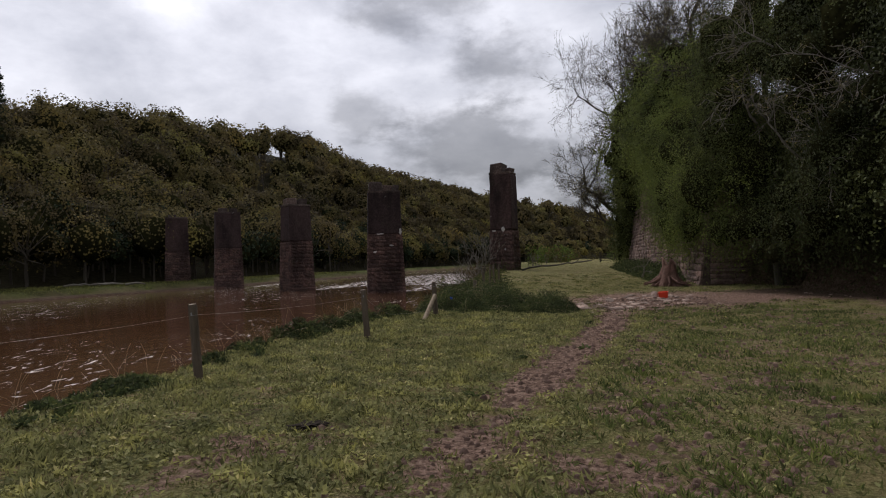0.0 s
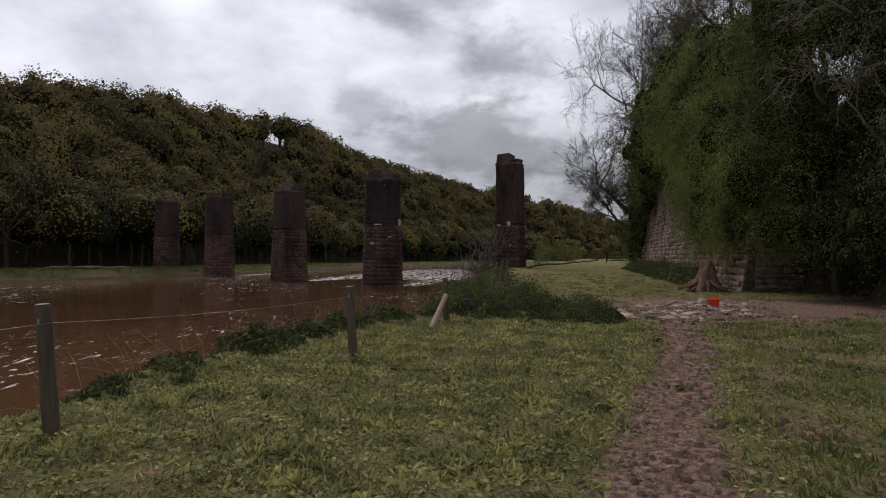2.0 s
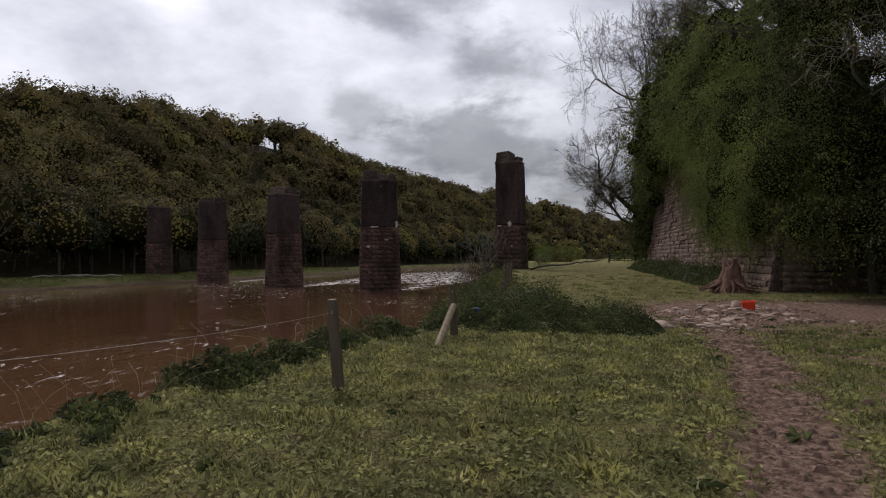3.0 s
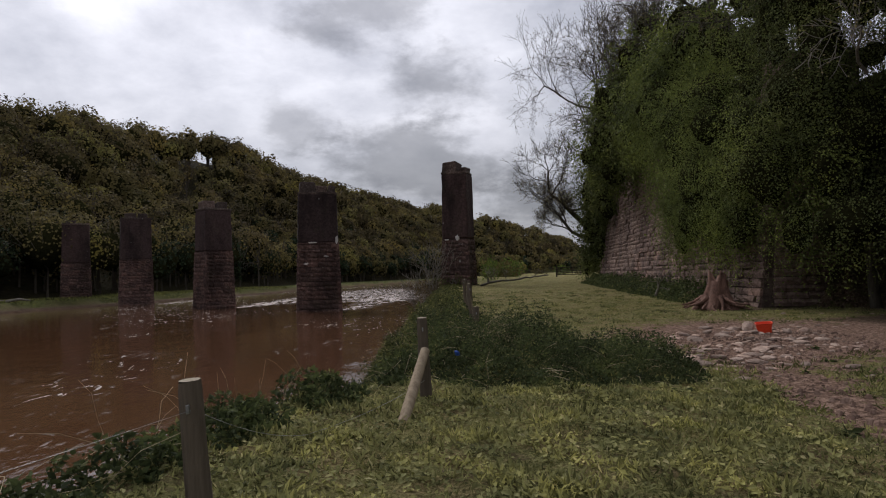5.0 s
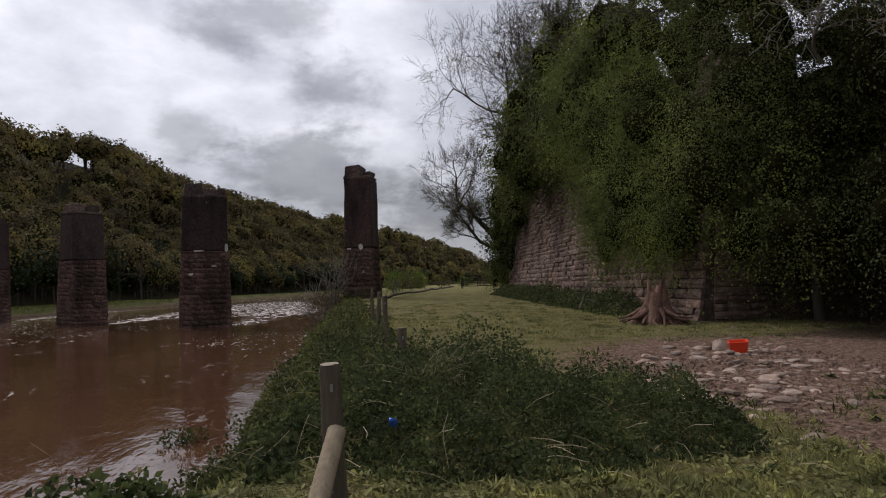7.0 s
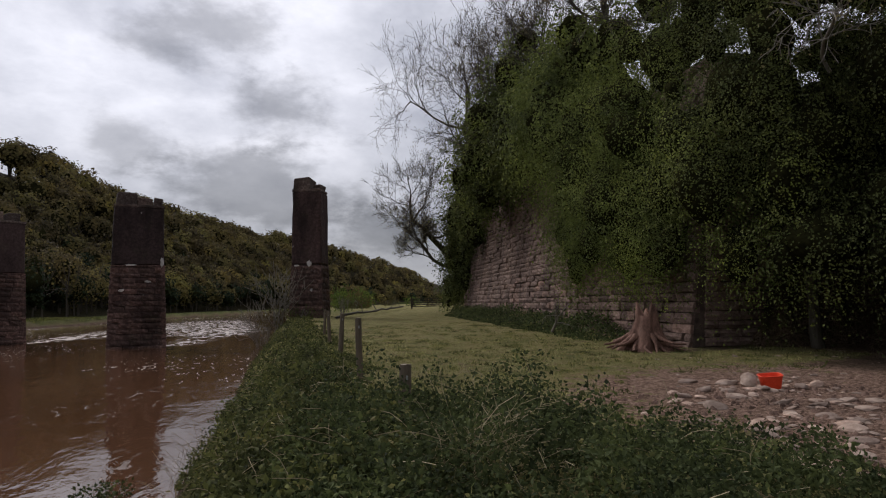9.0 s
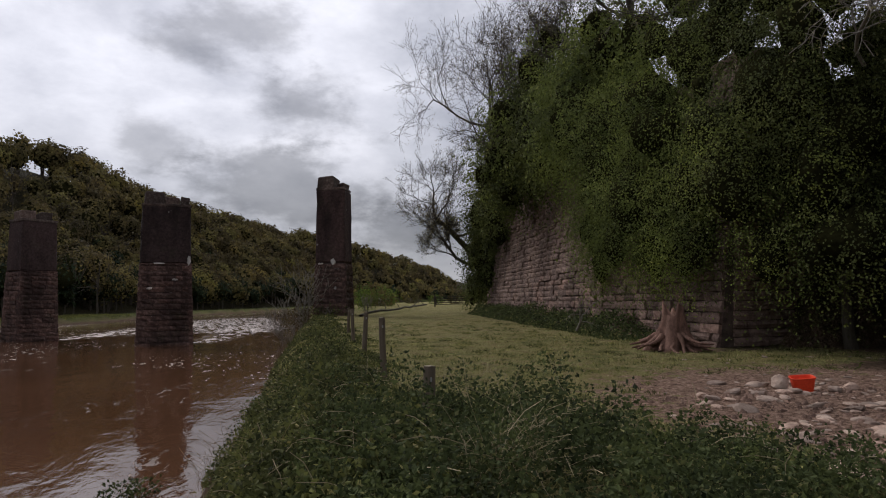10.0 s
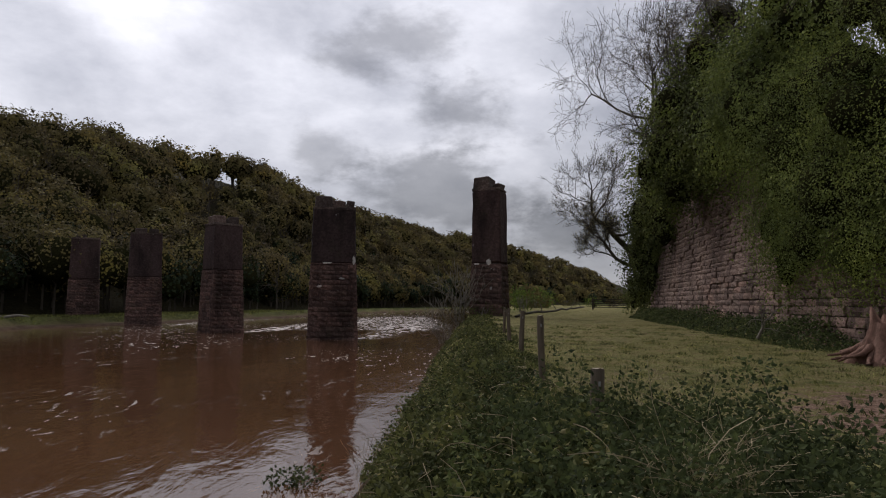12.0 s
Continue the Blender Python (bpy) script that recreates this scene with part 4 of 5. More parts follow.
for k, (name, s0, s1, count, radius, density, size, mat, label) in enumerate(GREENS):
    hs = np.array(HANG, float)
    s = (s0 + s1) / 2
    fx, fy = np.interp(s, hs[:, 0], hs[:, 1]) + 2.4, np.interp(s, hs[:, 0], hs[:, 2])
    fz = float(land(np.array([fx]), np.array([fy]))[0][0])
    lumps = sheet_blobs(RG, s0, s1, count, radius)
    if s0 == -6:
        lumps += [((17.2, 25.5, 7.6), (1.7, 1.8, 1.6)), ((17.4, 27.4, 8.6), (1.6, 1.6, 1.6)), ((17.0, 23.6, 9.2), (1.6, 1.8, 1.5)), ((16.6, 26.2, 5.4), (1.6, 1.6, 1.5)), ((17.6, 25.6, 10.2), (1.5, 1.7, 1.3))]
    ivy_tree(name, (fx, fy, fz - 0.3), lumps, (-0.15, 0.0, 1), 9, density, size, M[mat], 31 + k, label, "tree" if name == "ivy_tree" else "bush", 0.2)
ivy_tree("ivy_curtain", (13.6, 30.2, 4.0), HANGING, (-0.3, 0.1, 1), 2.5, 210, 0.066, M["ivy_mid"], 72, "green ivy curtain hanging down the sandstone wall", "ivy", 0.06)
bare_tree((19.6, 70.5, 5.5), (-0.72, 0.0, 0.66), 5.0, 0.30, 51, "leaning bare tree with first buds behind the wall end", spread=0.62)
bare_tree((19.2, 69.0, 4.2), (-0.93, 0.1, 0.32), 3.7, 0.20, 54, "bare budding tree behind the wall end", spread=0.62)
bare_tree((20.6, 58.5, 8.0), (-0.62, 0, 1), 7.6, 0.34, 52, "tall bare budding tree rising above the ivy", spread=0.70)
bare_tree((18.5, 48, 10.0), (-0.45, 0, 0.9), 5.0, 0.24, 57, "bare budding tree rising above the ivy", spread=0.66)
bare_tree((15.8, 33, 9.5), (-0.1, 0, 1), 3.0, 0.16, 58, "bare budding tree rising above the ivy", depth=4)
bare_tree((15.8, 29, 8.5), (0.05, 0, 1), 3.2, 0.15, 59, "bare budding tree rising above the ivy", depth=4)
bare_tree((16.5, 38, 12), (-0.3, 0, 1), 3.8, 0.2, 53, "bare budding tree rising above the ivy")
for k, (tx, ty, tz) in enumerate(((13.2, 24.5, 6.5), (13.3, 21.5, 4.5), (13.8, 19, 3.5), (14.4, 17, 6.0), (13.6, 23, 9.0), (15, 14.5, 4.5))):
    bare_tree((tx, ty, tz), (-0.5, -0.1 + 0.1 * k, 0.5), 1.8, 0.055, 55 + k, "grey leafless thorn branch hanging in front of dark ivy", depth=3, material="pale_bark", rise=-0.03)
UP = [((15.2, 50, 10.5), (1.7, 1.8, 1.8)), ((15.0, 51, 13), (1.5, 1.8, 1.8)), ((16.2, 49, 15.5), (1.6, 1.8, 1.8)), ((17.0, 48, 17.2), (1.2, 1.4, 1.3)), ((17.2, 46, 14), (1.8, 2, 2)),
      ((15.8, 52, 8.0), (1.4, 1.6, 1.5)), ((15.8, 44, 12.5), (1.5, 1.7, 1.7)), ((14.2, 53, 9.5), (1.0, 1.2, 1.1)), ((14.7, 38, 12.3), (1.4, 1.6, 1.6)), ((14.8, 35.5, 12), (1.4, 1.5, 1.5)), ((15.4, 40, 14.3), (1.4, 1.6, 1.5)), ((15.0, 33, 12.6), (1.3, 1.5, 1.4))]
ivy_tree("ivy_tree", (18.0, 47.5, 7.5), UP, (-0.2, 0.05, 1), 14, 80, 0.15, M["ivy_mid"], 71, "tall leafy ivy-clad tree above the abutment wall", "tree", 0.28)


# ---------------------------------------------------------------- gate and far hedge things
def field_gate(x, y, z, width, turn):
    thing = empty("field_gate", pose(x, y, z, rz=turn), "five-bar timber field gate standing shut across the track", "gate")
    for px in (-width / 2 - 0.12, width / 2 + 0.12):
        bm = bmesh.new()
        block(bm, px - 0.1, px + 0.1, -0.1, 0.1, -0.3, 1.5, 0.02)
        part("gatepost", bm, M["gate"], thing)
    for k in range(5):
        bm = bmesh.new()
        block(bm, -width / 2, width / 2, -0.03, 0.03, 0.18 + k * 0.24, 0.28 + k * 0.24, 0.01)
        part("rail", bm, M["gate"], thing)
    for px in (-width / 2 + 0.05, 0, width / 2 - 0.05):
        bm = bmesh.new()
        block(bm, px - 0.05, px + 0.05, 0.032, 0.07, 0.15, 1.28, 0.01)
        part("upright", bm, M["gate"], thing)
    return thing


field_gate(24.5, 93, 0.3, 4.0, -12)

# ---------------------------------------------------------------- far woods
def wood_sites(rng, n, deep=72):
    y = np.where(rng.random(n) < 0.72, rng.uniform(10, 420, n), rng.uniform(300, 1000, n))
    e = 15 + rng.random(n) ** 0.8 * deep
    slant = (curve(y + 20, FAR_EDGE) - curve(y - 20, FAR_EDGE)) / 40
    way = 1 / np.sqrt(1 + slant ** 2)
    x = curve(y, FAR_EDGE) - e * way
    y = y + e * way * slant
    z, _, _, w = land(x, y)
    keep = w > 0.4
    return x[keep], y[keep], z[keep]


def woods(name, n, seed, tall, leaf_count, leaf_scale, material, label, bare=4, deep=72):
    rng = np.random.default_rng(seed)
    x, y, z = wood_sites(rng, n, deep)
    far = np.hypot(x, y)
    pts, ways, sizes, twig, tones, crowns = [], [], [], [], [], []
    for k in range(len(x)):
        h = rng.uniform(*tall)
        r = h * rng.uniform(0.32, 0.46)
        m = int(np.clip(leaf_count * 200 / far[k], 25, leaf_count * 1.3))
        d = unit(rng.normal(0, 1, (m, 3)) + np.array([0.45, -0.6, 0.65]))
        lump = 1 + 0.22 * np.sin(d[:, 0] * 6 + k) * np.sin(d[:, 2] * 5 + 2 * k) + 0.12 * np.sin(d[:, 1] * 9 + k)
        c = np.array([x[k], y[k], z[k] + h * 0.6])
        pts.append(c + d * np.array([r, r, h * 0.4]) * (lump * rng.uniform(0.86, 1.05, m))[:, None])
        ways.append(d)
        sizes.append(np.full(m, np.clip(far[k] * 0.0034, 0.40, 2.2) * leaf_scale))
        tones.append(np.full(m, rng.random()))
        crowns.append((c, (r, r, h * 0.4)))
        b = np.array([x[k], y[k], z[k] - 0.5])
        twig.append((b, b + [rng.normal(0, 0.3), rng.normal(0, 0.3), h * 0.75], 0.24, 0.08))
        for _ in range(bare):
            q = c + unit(rng.normal(0, 1, 3) + [0, 0, 0.6]) * np.array([r, r, h * 0.4]) * rng.uniform(0.9, 1.12)
            twig.append((b + [0, 0, h * rng.uniform(0.35, 0.6)], q, 0.10, 0.035))
    ob = leaves(name, np.concatenate(pts), np.concatenate(ways), np.concatenate(sizes), M[material], rng, 0.85, 0.2, flat=True, loose=0.3)
    a = ob.data.attributes.new("tone", "FLOAT", "POINT")
    a.data.foreach_set("value", np.repeat(np.concatenate(tones), 4).astype(np.float32))
    tagged(ob, label, "woodland", kind="stuff")
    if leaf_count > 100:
        # dark lumps added in the crowns: shade between leaves put into colour
        inner = shade_lumps("woodland_thicket", crowns, 0.68, M["shade_lumps"], seed)
        tagged(inner, "near-black lumps added as shade inside the far woodland crowns", "woodland", kind="stuff")
    v, f = tubes(twig, 3)
    tagged(mesh_object("woodland_trunks", v, f, M["wood_twig"]), "grey trunks and limbs of the far woodland", "woodland", kind="stuff")


woods("far_woods", 1200, 77, (7.5, 15), 290, 1.0, "wood_leaf", "brown-green spring woodland covering the far valley side")
woods("far_woods", 400, 78, (8, 14), 330, 1.0, "wood_fresh", "fresh yellow-green crowns in the far woodland")
# dark low crowns added in place of shadow along the wood's foot
woods("far_woods", 260, 80, (6, 12), 200, 1.0, "wood_dark", "dark low crowns added as shade at the foot of the far woodland", 2, 24)
woods("far_woods", 520, 79, (9, 14), 40, 1.0, "wood_leaf", "bare brown crowns in the far woodland", 14)


# ---------------------------------------------------------------- nettles, grass and bank plants
def nettle_patch(name, n, area, height, size, seed, label, material="nettle"):
    rng = np.random.default_rng(seed)
    x, y = area(rng, n)
    z, *_ = land(x, y)
    h = height(x, y)
    keep = h > 0.03
    x, y, z, h = x[keep], y[keep], z[keep], h[keep]
    q = rng.random(len(x)) ** 0.45
    pts = np.stack([x, y, z + h * q], axis=1)
    ob = leaves(name, pts, np.stack([rng.normal(0, 0.6, len(x)), rng.normal(0, 0.6, len(x)), np.full(len(x), 0.25)], axis=1), size, M[material], rng, 0.6, 0.1)
    return tagged(ob, label, "nettles", kind="stuff")


def clump_only(x, y):
    """The nettle clump round the braced post: two swelling lumps."""
    a = np.hypot((x - 1.1) / 2.3, (y - 18.0) / 3.2)
    c = np.hypot((x - 2.8) / 1.35, (y - 17.3) / 2.0)
    h = np.maximum(0.74 * smooth01((1.0 - a) / 0.6), 0.56 * smooth01((1.0 - c) / 0.55))
    return h * (0.74 + 0.42 * hash_noise(x, y, 0.5, 9)) * (1 + 0.45 * hash_noise(x, y, 0.17, 10))


def band_only(x, y):
    """Lighter weeds between the water and the fence."""
    d = x - curve(y, NEAR_EDGE) + 1.6 * wobble(x, y)
    band = smooth01((d + 0.1) / 0.8) * smooth01((4.0 + 0.7 * hash_noise(x, y, 1.7, 18) - d) / 1.8) * smooth01((y - 15.0) / 2.5)
    band = band * smooth01(0.75 + 0.9 * hash_noise(x, y, 1.3, 17)) * (1 - 0.4 * smooth01((y - 22) / 8))
    return 0.72 * band * (0.66 + 0.55 * hash_noise(x, y, 0.55, 19)) * (1 + 0.45 * hash_noise(x, y, 0.17, 22))


def clump_height(x, y):
    return np.maximum(clump_only(x, y), band_only(x, y))


nettle_patch("nettle_clump", 130000, lambda r, n: (r.uniform(-1.4, 5.2, n), r.uniform(14.6, 21.4, n)), clump_only, 0.043, 61, "dense dark green nettle clump on the river bank")
nettle_patch("bank_weeds", 150000, lambda r, n: (r.uniform(-3.4, 3.2, n), 15.0 + 15 * r.random(n) ** 1.3), band_only, 0.055, 65, "drab green weeds and rough grass on the bank", "rough_weed")
nettle_patch("bank_nettles", 45000, lambda r, n: (r.uniform(-3.2, 3.0, n), 15.0 + 15 * r.random(n) ** 1.3), lambda x, y: band_only(x, y) * 1.25 * smooth01(0.25 + 1.6 * hash_noise(x, y, 0.8, 27)), 0.055, 66, "darker nettles among the bank weeds")
nettle_patch("bank_nettles", 50000, lambda r, n: (r.uniform(-3, 5.5, n), r.uniform(29, 66, n)), lambda x, y: clump_height(x, y) * 0.6, 0.10, 62, "rough green weeds along the river bank", "rough_weed")


def fringe_height(x, y):
    d = x - curve(y, NEAR_EDGE)
    tall = 0.12 + 0.26 * smooth01((y - 8.5) / 3)
    return tall * smooth01((d - 0.3) / 0.8) * smooth01((2.7 - d) / 0.9) * smooth01(0.35 + 0.85 * hash_noise(x, y, 0.7, 12) + 0.5 * hash_noise(x, y, 0.2, 13))


nettle_patch("bank_fringe", 170000, lambda r, n: (r.uniform(-6.6, -0.5, n), r.uniform(0, 17, n)), fringe_height, 0.068, 63, "low weeds fringing the bank edge")


def grass(name, n, xr, yr, length, seed, label):
    rng = np.random.default_rng(seed)
    x, y = rng.uniform(*xr, n), rng.uniform(*yr, n)
    z, mud, silt, wood_and_shade = land(x, y)
    d = x - curve(y, NEAR_EDGE)
    patch = 0.5 + 0.5 * hash_noise(x, y, 0.5, 14) + 0.35 * hash_noise(x, y, 0.13, 15)
    keep = (d > 1.1) & (wood_and_shade < 0.3) & (rng.random(n) > mud * 1.25) & (rng.random(n) < 0.08 + 0.95 * patch) & (rng.random(n) > 0.75 * cropped(x, y))
    x, y, z, patch = x[keep], y[keep], z[keep], patch[keep]
    m = len(x)
    ob = leaves(name, np.stack([x, y, z - 0.005], axis=1), np.tile([0, 0, 0.55], (m, 1)), length * (0.45 + 0.85 * np.clip(patch, 0, 1.3)), M["grass"], rng, 0.2, 0.0)
    return tagged(ob, label, "grass", kind="stuff")


grass("pasture_grass", 230000, (-5.5, 7.5), (-1.5, 17), 0.085, 71, "short grazed pasture grass in tufts")
grass("pasture_grass", 90000, (-1, 16), (10, 36), 0.07, 72, "short grazed pasture grass in tufts")


def turf(name, n, xr, yr, size, seed, label):
    """Small broad leaves of clover and daisy pressed into the turf."""
    rng = np.random.default_rng(seed)
    x = rng.uniform(*xr, n)
    y = yr[0] + (yr[1] - yr[0]) * rng.random(n) ** 1.25
    z, mud, silt, wood_and_shade = land(x, y)
    d = x - curve(y, NEAR_EDGE)
    patch = 0.5 + 0.5 * hash_noise(x, y, 0.37, 24) + 0.45 * hash_noise(x, y, 0.11, 25)
    keep = (d > 1.2) & (wood_and_shade < 0.3) & (rng.random(n) > mud * 1.2) & (rng.random(n) < patch) & (rng.random(n) > 0.85 * cropped(x, y))
    x, y, z = x[keep], y[keep], z[keep]
    m = len(x)
    ob = leaves(name, np.stack([x, y, z + rng.uniform(0, 0.035, m)], axis=1), np.tile([0, -0.2, 1.0], (m, 1)), size, M["grass"], rng, 0.6, 0.0, flat=True)
    return tagged(ob, label, "grass", kind="stuff")


turf("turf_leaves", 230000, (-5.2, 8.0), (-1.0, 16), 0.055, 73, "small broad turf leaves in the pasture")

def tufts(name, count, blades, xr, yr, length, seed, label, material):
    """Separate clumps of longer, darker grass."""
    rng = np.random.default_rng(seed)
    cx, cy = rng.uniform(*xr, count), yr[0] + (yr[1] - yr[0]) * rng.random(count) ** 1.4
    _, mud, _, wood_and_shade = land(cx, cy)
    keep = (cx - curve(cy, NEAR_EDGE) > 1.3) & (wood_and_shade < 0.3) & (mud < 0.75) & (rng.random(count) > 0.8 * cropped(cx, cy))
    cx, cy = cx[keep], cy[keep]
    size = rng.uniform(0.4, 1.3, len(cx))
    x = np.repeat(cx, blades) + rng.normal(0, 0.07, len(cx) * blades) * np.repeat(size, blades)
    y = np.repeat(cy, blades) + rng.normal(0, 0.07, len(cx) * blades) * np.repeat(size, blades)
    z = land(x, y)[0]
    out = np.stack([x - np.repeat(cx, blades), y - np.repeat(cy, blades), np.full(len(x), 0.09)], axis=1) * 9
    ob = leaves(name, np.stack([x, y, z - 0.004], axis=1), out, length * np.repeat(size, blades), M[material], rng, 0.2, 0.0)
    return tagged(ob, label, "grass", kind="stuff")


tufts("grass_tufts", 4200, 20, (-5.0, 8.5), (-1.2, 15), 0.05, 74, "green tufts of longer grass in the pasture", "weed")
tufts("grass_tufts", 2600, 16, (-1.0, 20), (14, 48), 0.085, 75, "green tufts of longer grass in the pasture", "weed")


def drilled_crop(n):
    """Young crop in drilled rows, thin and gappy, over bare soil."""
    rng = np.random.default_rng(81)
    row = rng.integers(0, 56, n)
    y = -1.2 + 18 * rng.random(n) ** 1.2
    y = np.round(y / 0.05) * 0.05 + rng.normal(0, 0.012, n)
    x = 0.6 + row * 0.165 + 0.05 * y + rng.normal(0, 0.022, n)
    gap = 0.45 + 0.5 * hash_noise(x, y, 0.6, 82) + 0.4 * hash_noise(x, y, 0.19, 83)
    keep = (rng.random(n) < cropped(x, y)) & (rng.random(n) < gap)
    x, y, gap = x[keep], y[keep], gap[keep]
    z = land(x, y)[0]
    m = len(x)
    ob = leaves("drilled_crop", np.stack([x, y, z - 0.005], axis=1), np.tile([0, 0, 0.8], (m, 1)), 0.085 * (0.5 + 0.6 * np.clip(gap, 0, 1.2)), M["crop"], rng, 0.17, 0.0)
    return tagged(ob, "thin young green crop in drilled rows over bare soil", "crop", kind="stuff")


drilled_crop(150000)


def far_bank_grass(n):
    rng = np.random.default_rng(84)
    y = rng.uniform(20, 170, n)
    slant = (curve(y + 20, FAR_EDGE) - curve(y - 20, FAR_EDGE)) / 40
    x = curve(y, FAR_EDGE) - (3.6 + 11 * rng.random(n)) * np.sqrt(1 + slant ** 2)
    z, _, silt, _ = land(x, y)
    keep = (silt < 0.4) & (rng.random(n) < 0.6 + 0.5 * hash_noise(x, y, 2.5, 85))
    p = np.stack([x, y, z - 0.02], axis=1)[keep]
    ob = leaves("far_bank_grass", p, np.tile([0, 0, 1.1], (len(p), 1)), 0.34, M["weed"], rng, 0.35, 0.0)
    return tagged(ob, "rough wet grass on the far river bank", "grass", kind="stuff")


far_bank_grass(42000)

# clods trodden up along the track
RC = np.random.default_rng(76)
ang = np.arange(6) * math.pi / 3
cx, cy = RC.uniform(-1.5, 9.5, 26000), -0.5 + 22.5 * RC.random(26000) ** 1.25
cz, cm, _, _ = land(cx, cy)
pick = np.nonzero(RC.random(26000) < cm * 1.1 - 0.15)[0][:4600]
cv, cf = [], []
for n, i in enumerate(pick):
    s = 0.012 + 0.045 * RC.random() ** 2.5
    ring = np.stack([np.cos(ang) * s * RC.uniform(0.7, 1.3, 6), np.sin(ang) * s * RC.uniform(0.7, 1.3, 6), np.full(6, -0.01)], axis=1)
    top = ring * [0.55, 0.55, 0] + [0, 0, s * RC.uniform(0.4, 0.9)]
    cv.append(np.concatenate([ring, top, [[0, 0, s * 0.95]]]) + [cx[i], cy[i], cz[i]])
    k = np.arange(6)
    q = (k + 1) % 6
    cf.append(np.concatenate([np.stack([k, q, q + 6], 1), np.stack([k, q + 6, k + 6], 1), np.stack([k + 6, q + 6, np.full(6, 12)], 1)]) + n * 13)
tagged(mesh_object("mud_clods", np.concatenate(cv), np.concatenate(cf), M["clod"]), "dried clods of reddish mud on the track", "mud clods", kind="stuff")

# ---------------------------------------------------------------- the stony patch
def lump(rng, rx, ry, rz, rough=0.12, cuts=2):
    """A worn stone with flats and rounded edges."""
    bm = bmesh.new()
    bmesh.ops.create_icosphere(bm, subdivisions=cuts, radius=1.0)
    k = rng.normal(0, 1, (6, 3))
    for v in bm.verts:
        d = v.co.normalized()
        cut = min(1.0, min(0.78 / max(0.05, d.dot(Vector(q / np.linalg.norm(q)))) for q in k))
        v.co = d * (cut + rng.normal(0, rough * 0.25))
        v.co = Vector((v.co.x * rx, v.co.y * ry, v.co.z * rz))
    return bm


def height(x, y):
    return float(land(np.array([float(x)]), np.array([float(y)]))[0][0])


RS = np.random.default_rng(91)
ROCKS = []
for k in range(7):
    bm = lump(RS, 1, RS.uniform(0.5, 0.85), RS.uniform(0.2, 0.36))
    me = bpy.data.meshes.new("rubble_stone")
    bm.to_mesh(me)
    bm.free()
    me.materials.append(M["rubble"])
    ROCKS.append(me)
for k in range(230):
    q = RS.random()
    x, y = 4.0 + 4.6 * q + RS.normal(0, 0.9), 17.0 + 5.0 * q + RS.normal(0, 1.1)
    if clump_height(np.array([x]), np.array([y]))[0] > 0.1:
        continue
    s = 0.05 + 0.16 * RS.random() ** 2.2
    ob = new("rubble_stone", ROCKS[RS.integers(7)])
    ob.matrix_world = pose(x, y, height(x, y) + s * 0.08, RS.normal(0, 6), RS.normal(0, 6), RS.uniform(0, 360)) @ Matrix.Diagonal((s, s, s, 1))
    tagged(ob, "pale flat rubble stone half sunk in trodden mud", "stone", "rubble stones on the track")
for k in range(60):
    x, y = RS.uniform(8.0, 14.0), RS.uniform(18.5, 26.5)
    s = 0.03 + 0.07 * RS.random() ** 2
    ob = new("rubble_stone", ROCKS[RS.integers(7)])
    ob.matrix_world = pose(x, y, height(x, y) + s * 0.1, 0, 0, RS.uniform(0, 360)) @ Matrix.Diagonal((s, s, s, 1))
    tagged(ob, "small pale stone on dark trodden mud", "stone", "rubble stones on the track")


def boulder(x, y, sx, sy, sz, turn, label):
    bm = lump(RS, sx, sy, sz, 0.1, 3)
    ob = part("boulder", bm, M["rubble"])
    ob.matrix_world = pose(x, y, height(x, y) + sz * 0.6, 8, -5, turn)
    return tagged(ob, label, "boulder")


boulder(7.88, 22.2, 0.17, 0.15, 0.15, 20, "pale rounded boulder leaning beside the orange tub")
boulder(8.58, 21.75, 0.12, 0.10, 0.07, 60, "small pale boulder beside the orange tub")
boulder(9.1, 21.9, 0.14, 0.12, 0.07, 10, "flat pale boulder beside the orange tub")
boulder(4.15, 17.7, 0.30, 0.20, 0.07, 30, "large flat pale slab sunk in the track")


def tub(x, y, turn):
    """Open plastic tub with a rolled rim and ribs."""
    z = height(x, y)
    thing = empty("plastic_tub", pose(x, y, z, 6, -4, turn), "bright orange rectangular plastic tub lying on stones", "tub")
    bm = bmesh.new()
    rings = []
    for w, d, h in ((0.17, 0.125, 0.0), (0.215, 0.165, 0.27), (0.200, 0.150, 0.27), (0.16, 0.115, 0.03)):
        ring = []
        for a in range(24):
            c, s = math.cos(a * math.pi / 12), math.sin(a * math.pi / 12)
            p = 0.45
            ring.append(bm.verts.new((w * abs(c) ** p * math.copysign(1, c), d * abs(s) ** p * math.copysign(1, s), h)))
        rings.append(ring)
    for lo, hi in zip(rings, rings[1:]):
        for k in range(24):
            bm.faces.new((lo[k], lo[(k + 1) % 24], hi[(k + 1) % 24], hi[k]))
    bm.faces.new(rings[0][::-1])
    bm.faces.new(rings[-1])
    bowl = part("bowl", bm, M["orange"], thing)
    rows = []
    for k in range(24):
        pts = []
        for a in (k, k + 1):
            c, s = math.cos(a * math.pi / 12), math.sin(a * math.pi / 12)
            pts.append(np.array([0.218 * abs(c) ** 0.45 * math.copysign(1, c), 0.168 * abs(s) ** 0.45 * math.copysign(1, s), 0.268]))
        rows.append((pts[0], pts[1], 0.014, 0.014))
    v, f = tubes(rows, 6)
    ob = mesh_object("rim", v, f, M["orange"], True)
    ob.parent = bowl
    return thing


tub(8.18, 22.0, -28).scale = (0.85, 0.85, 0.85)


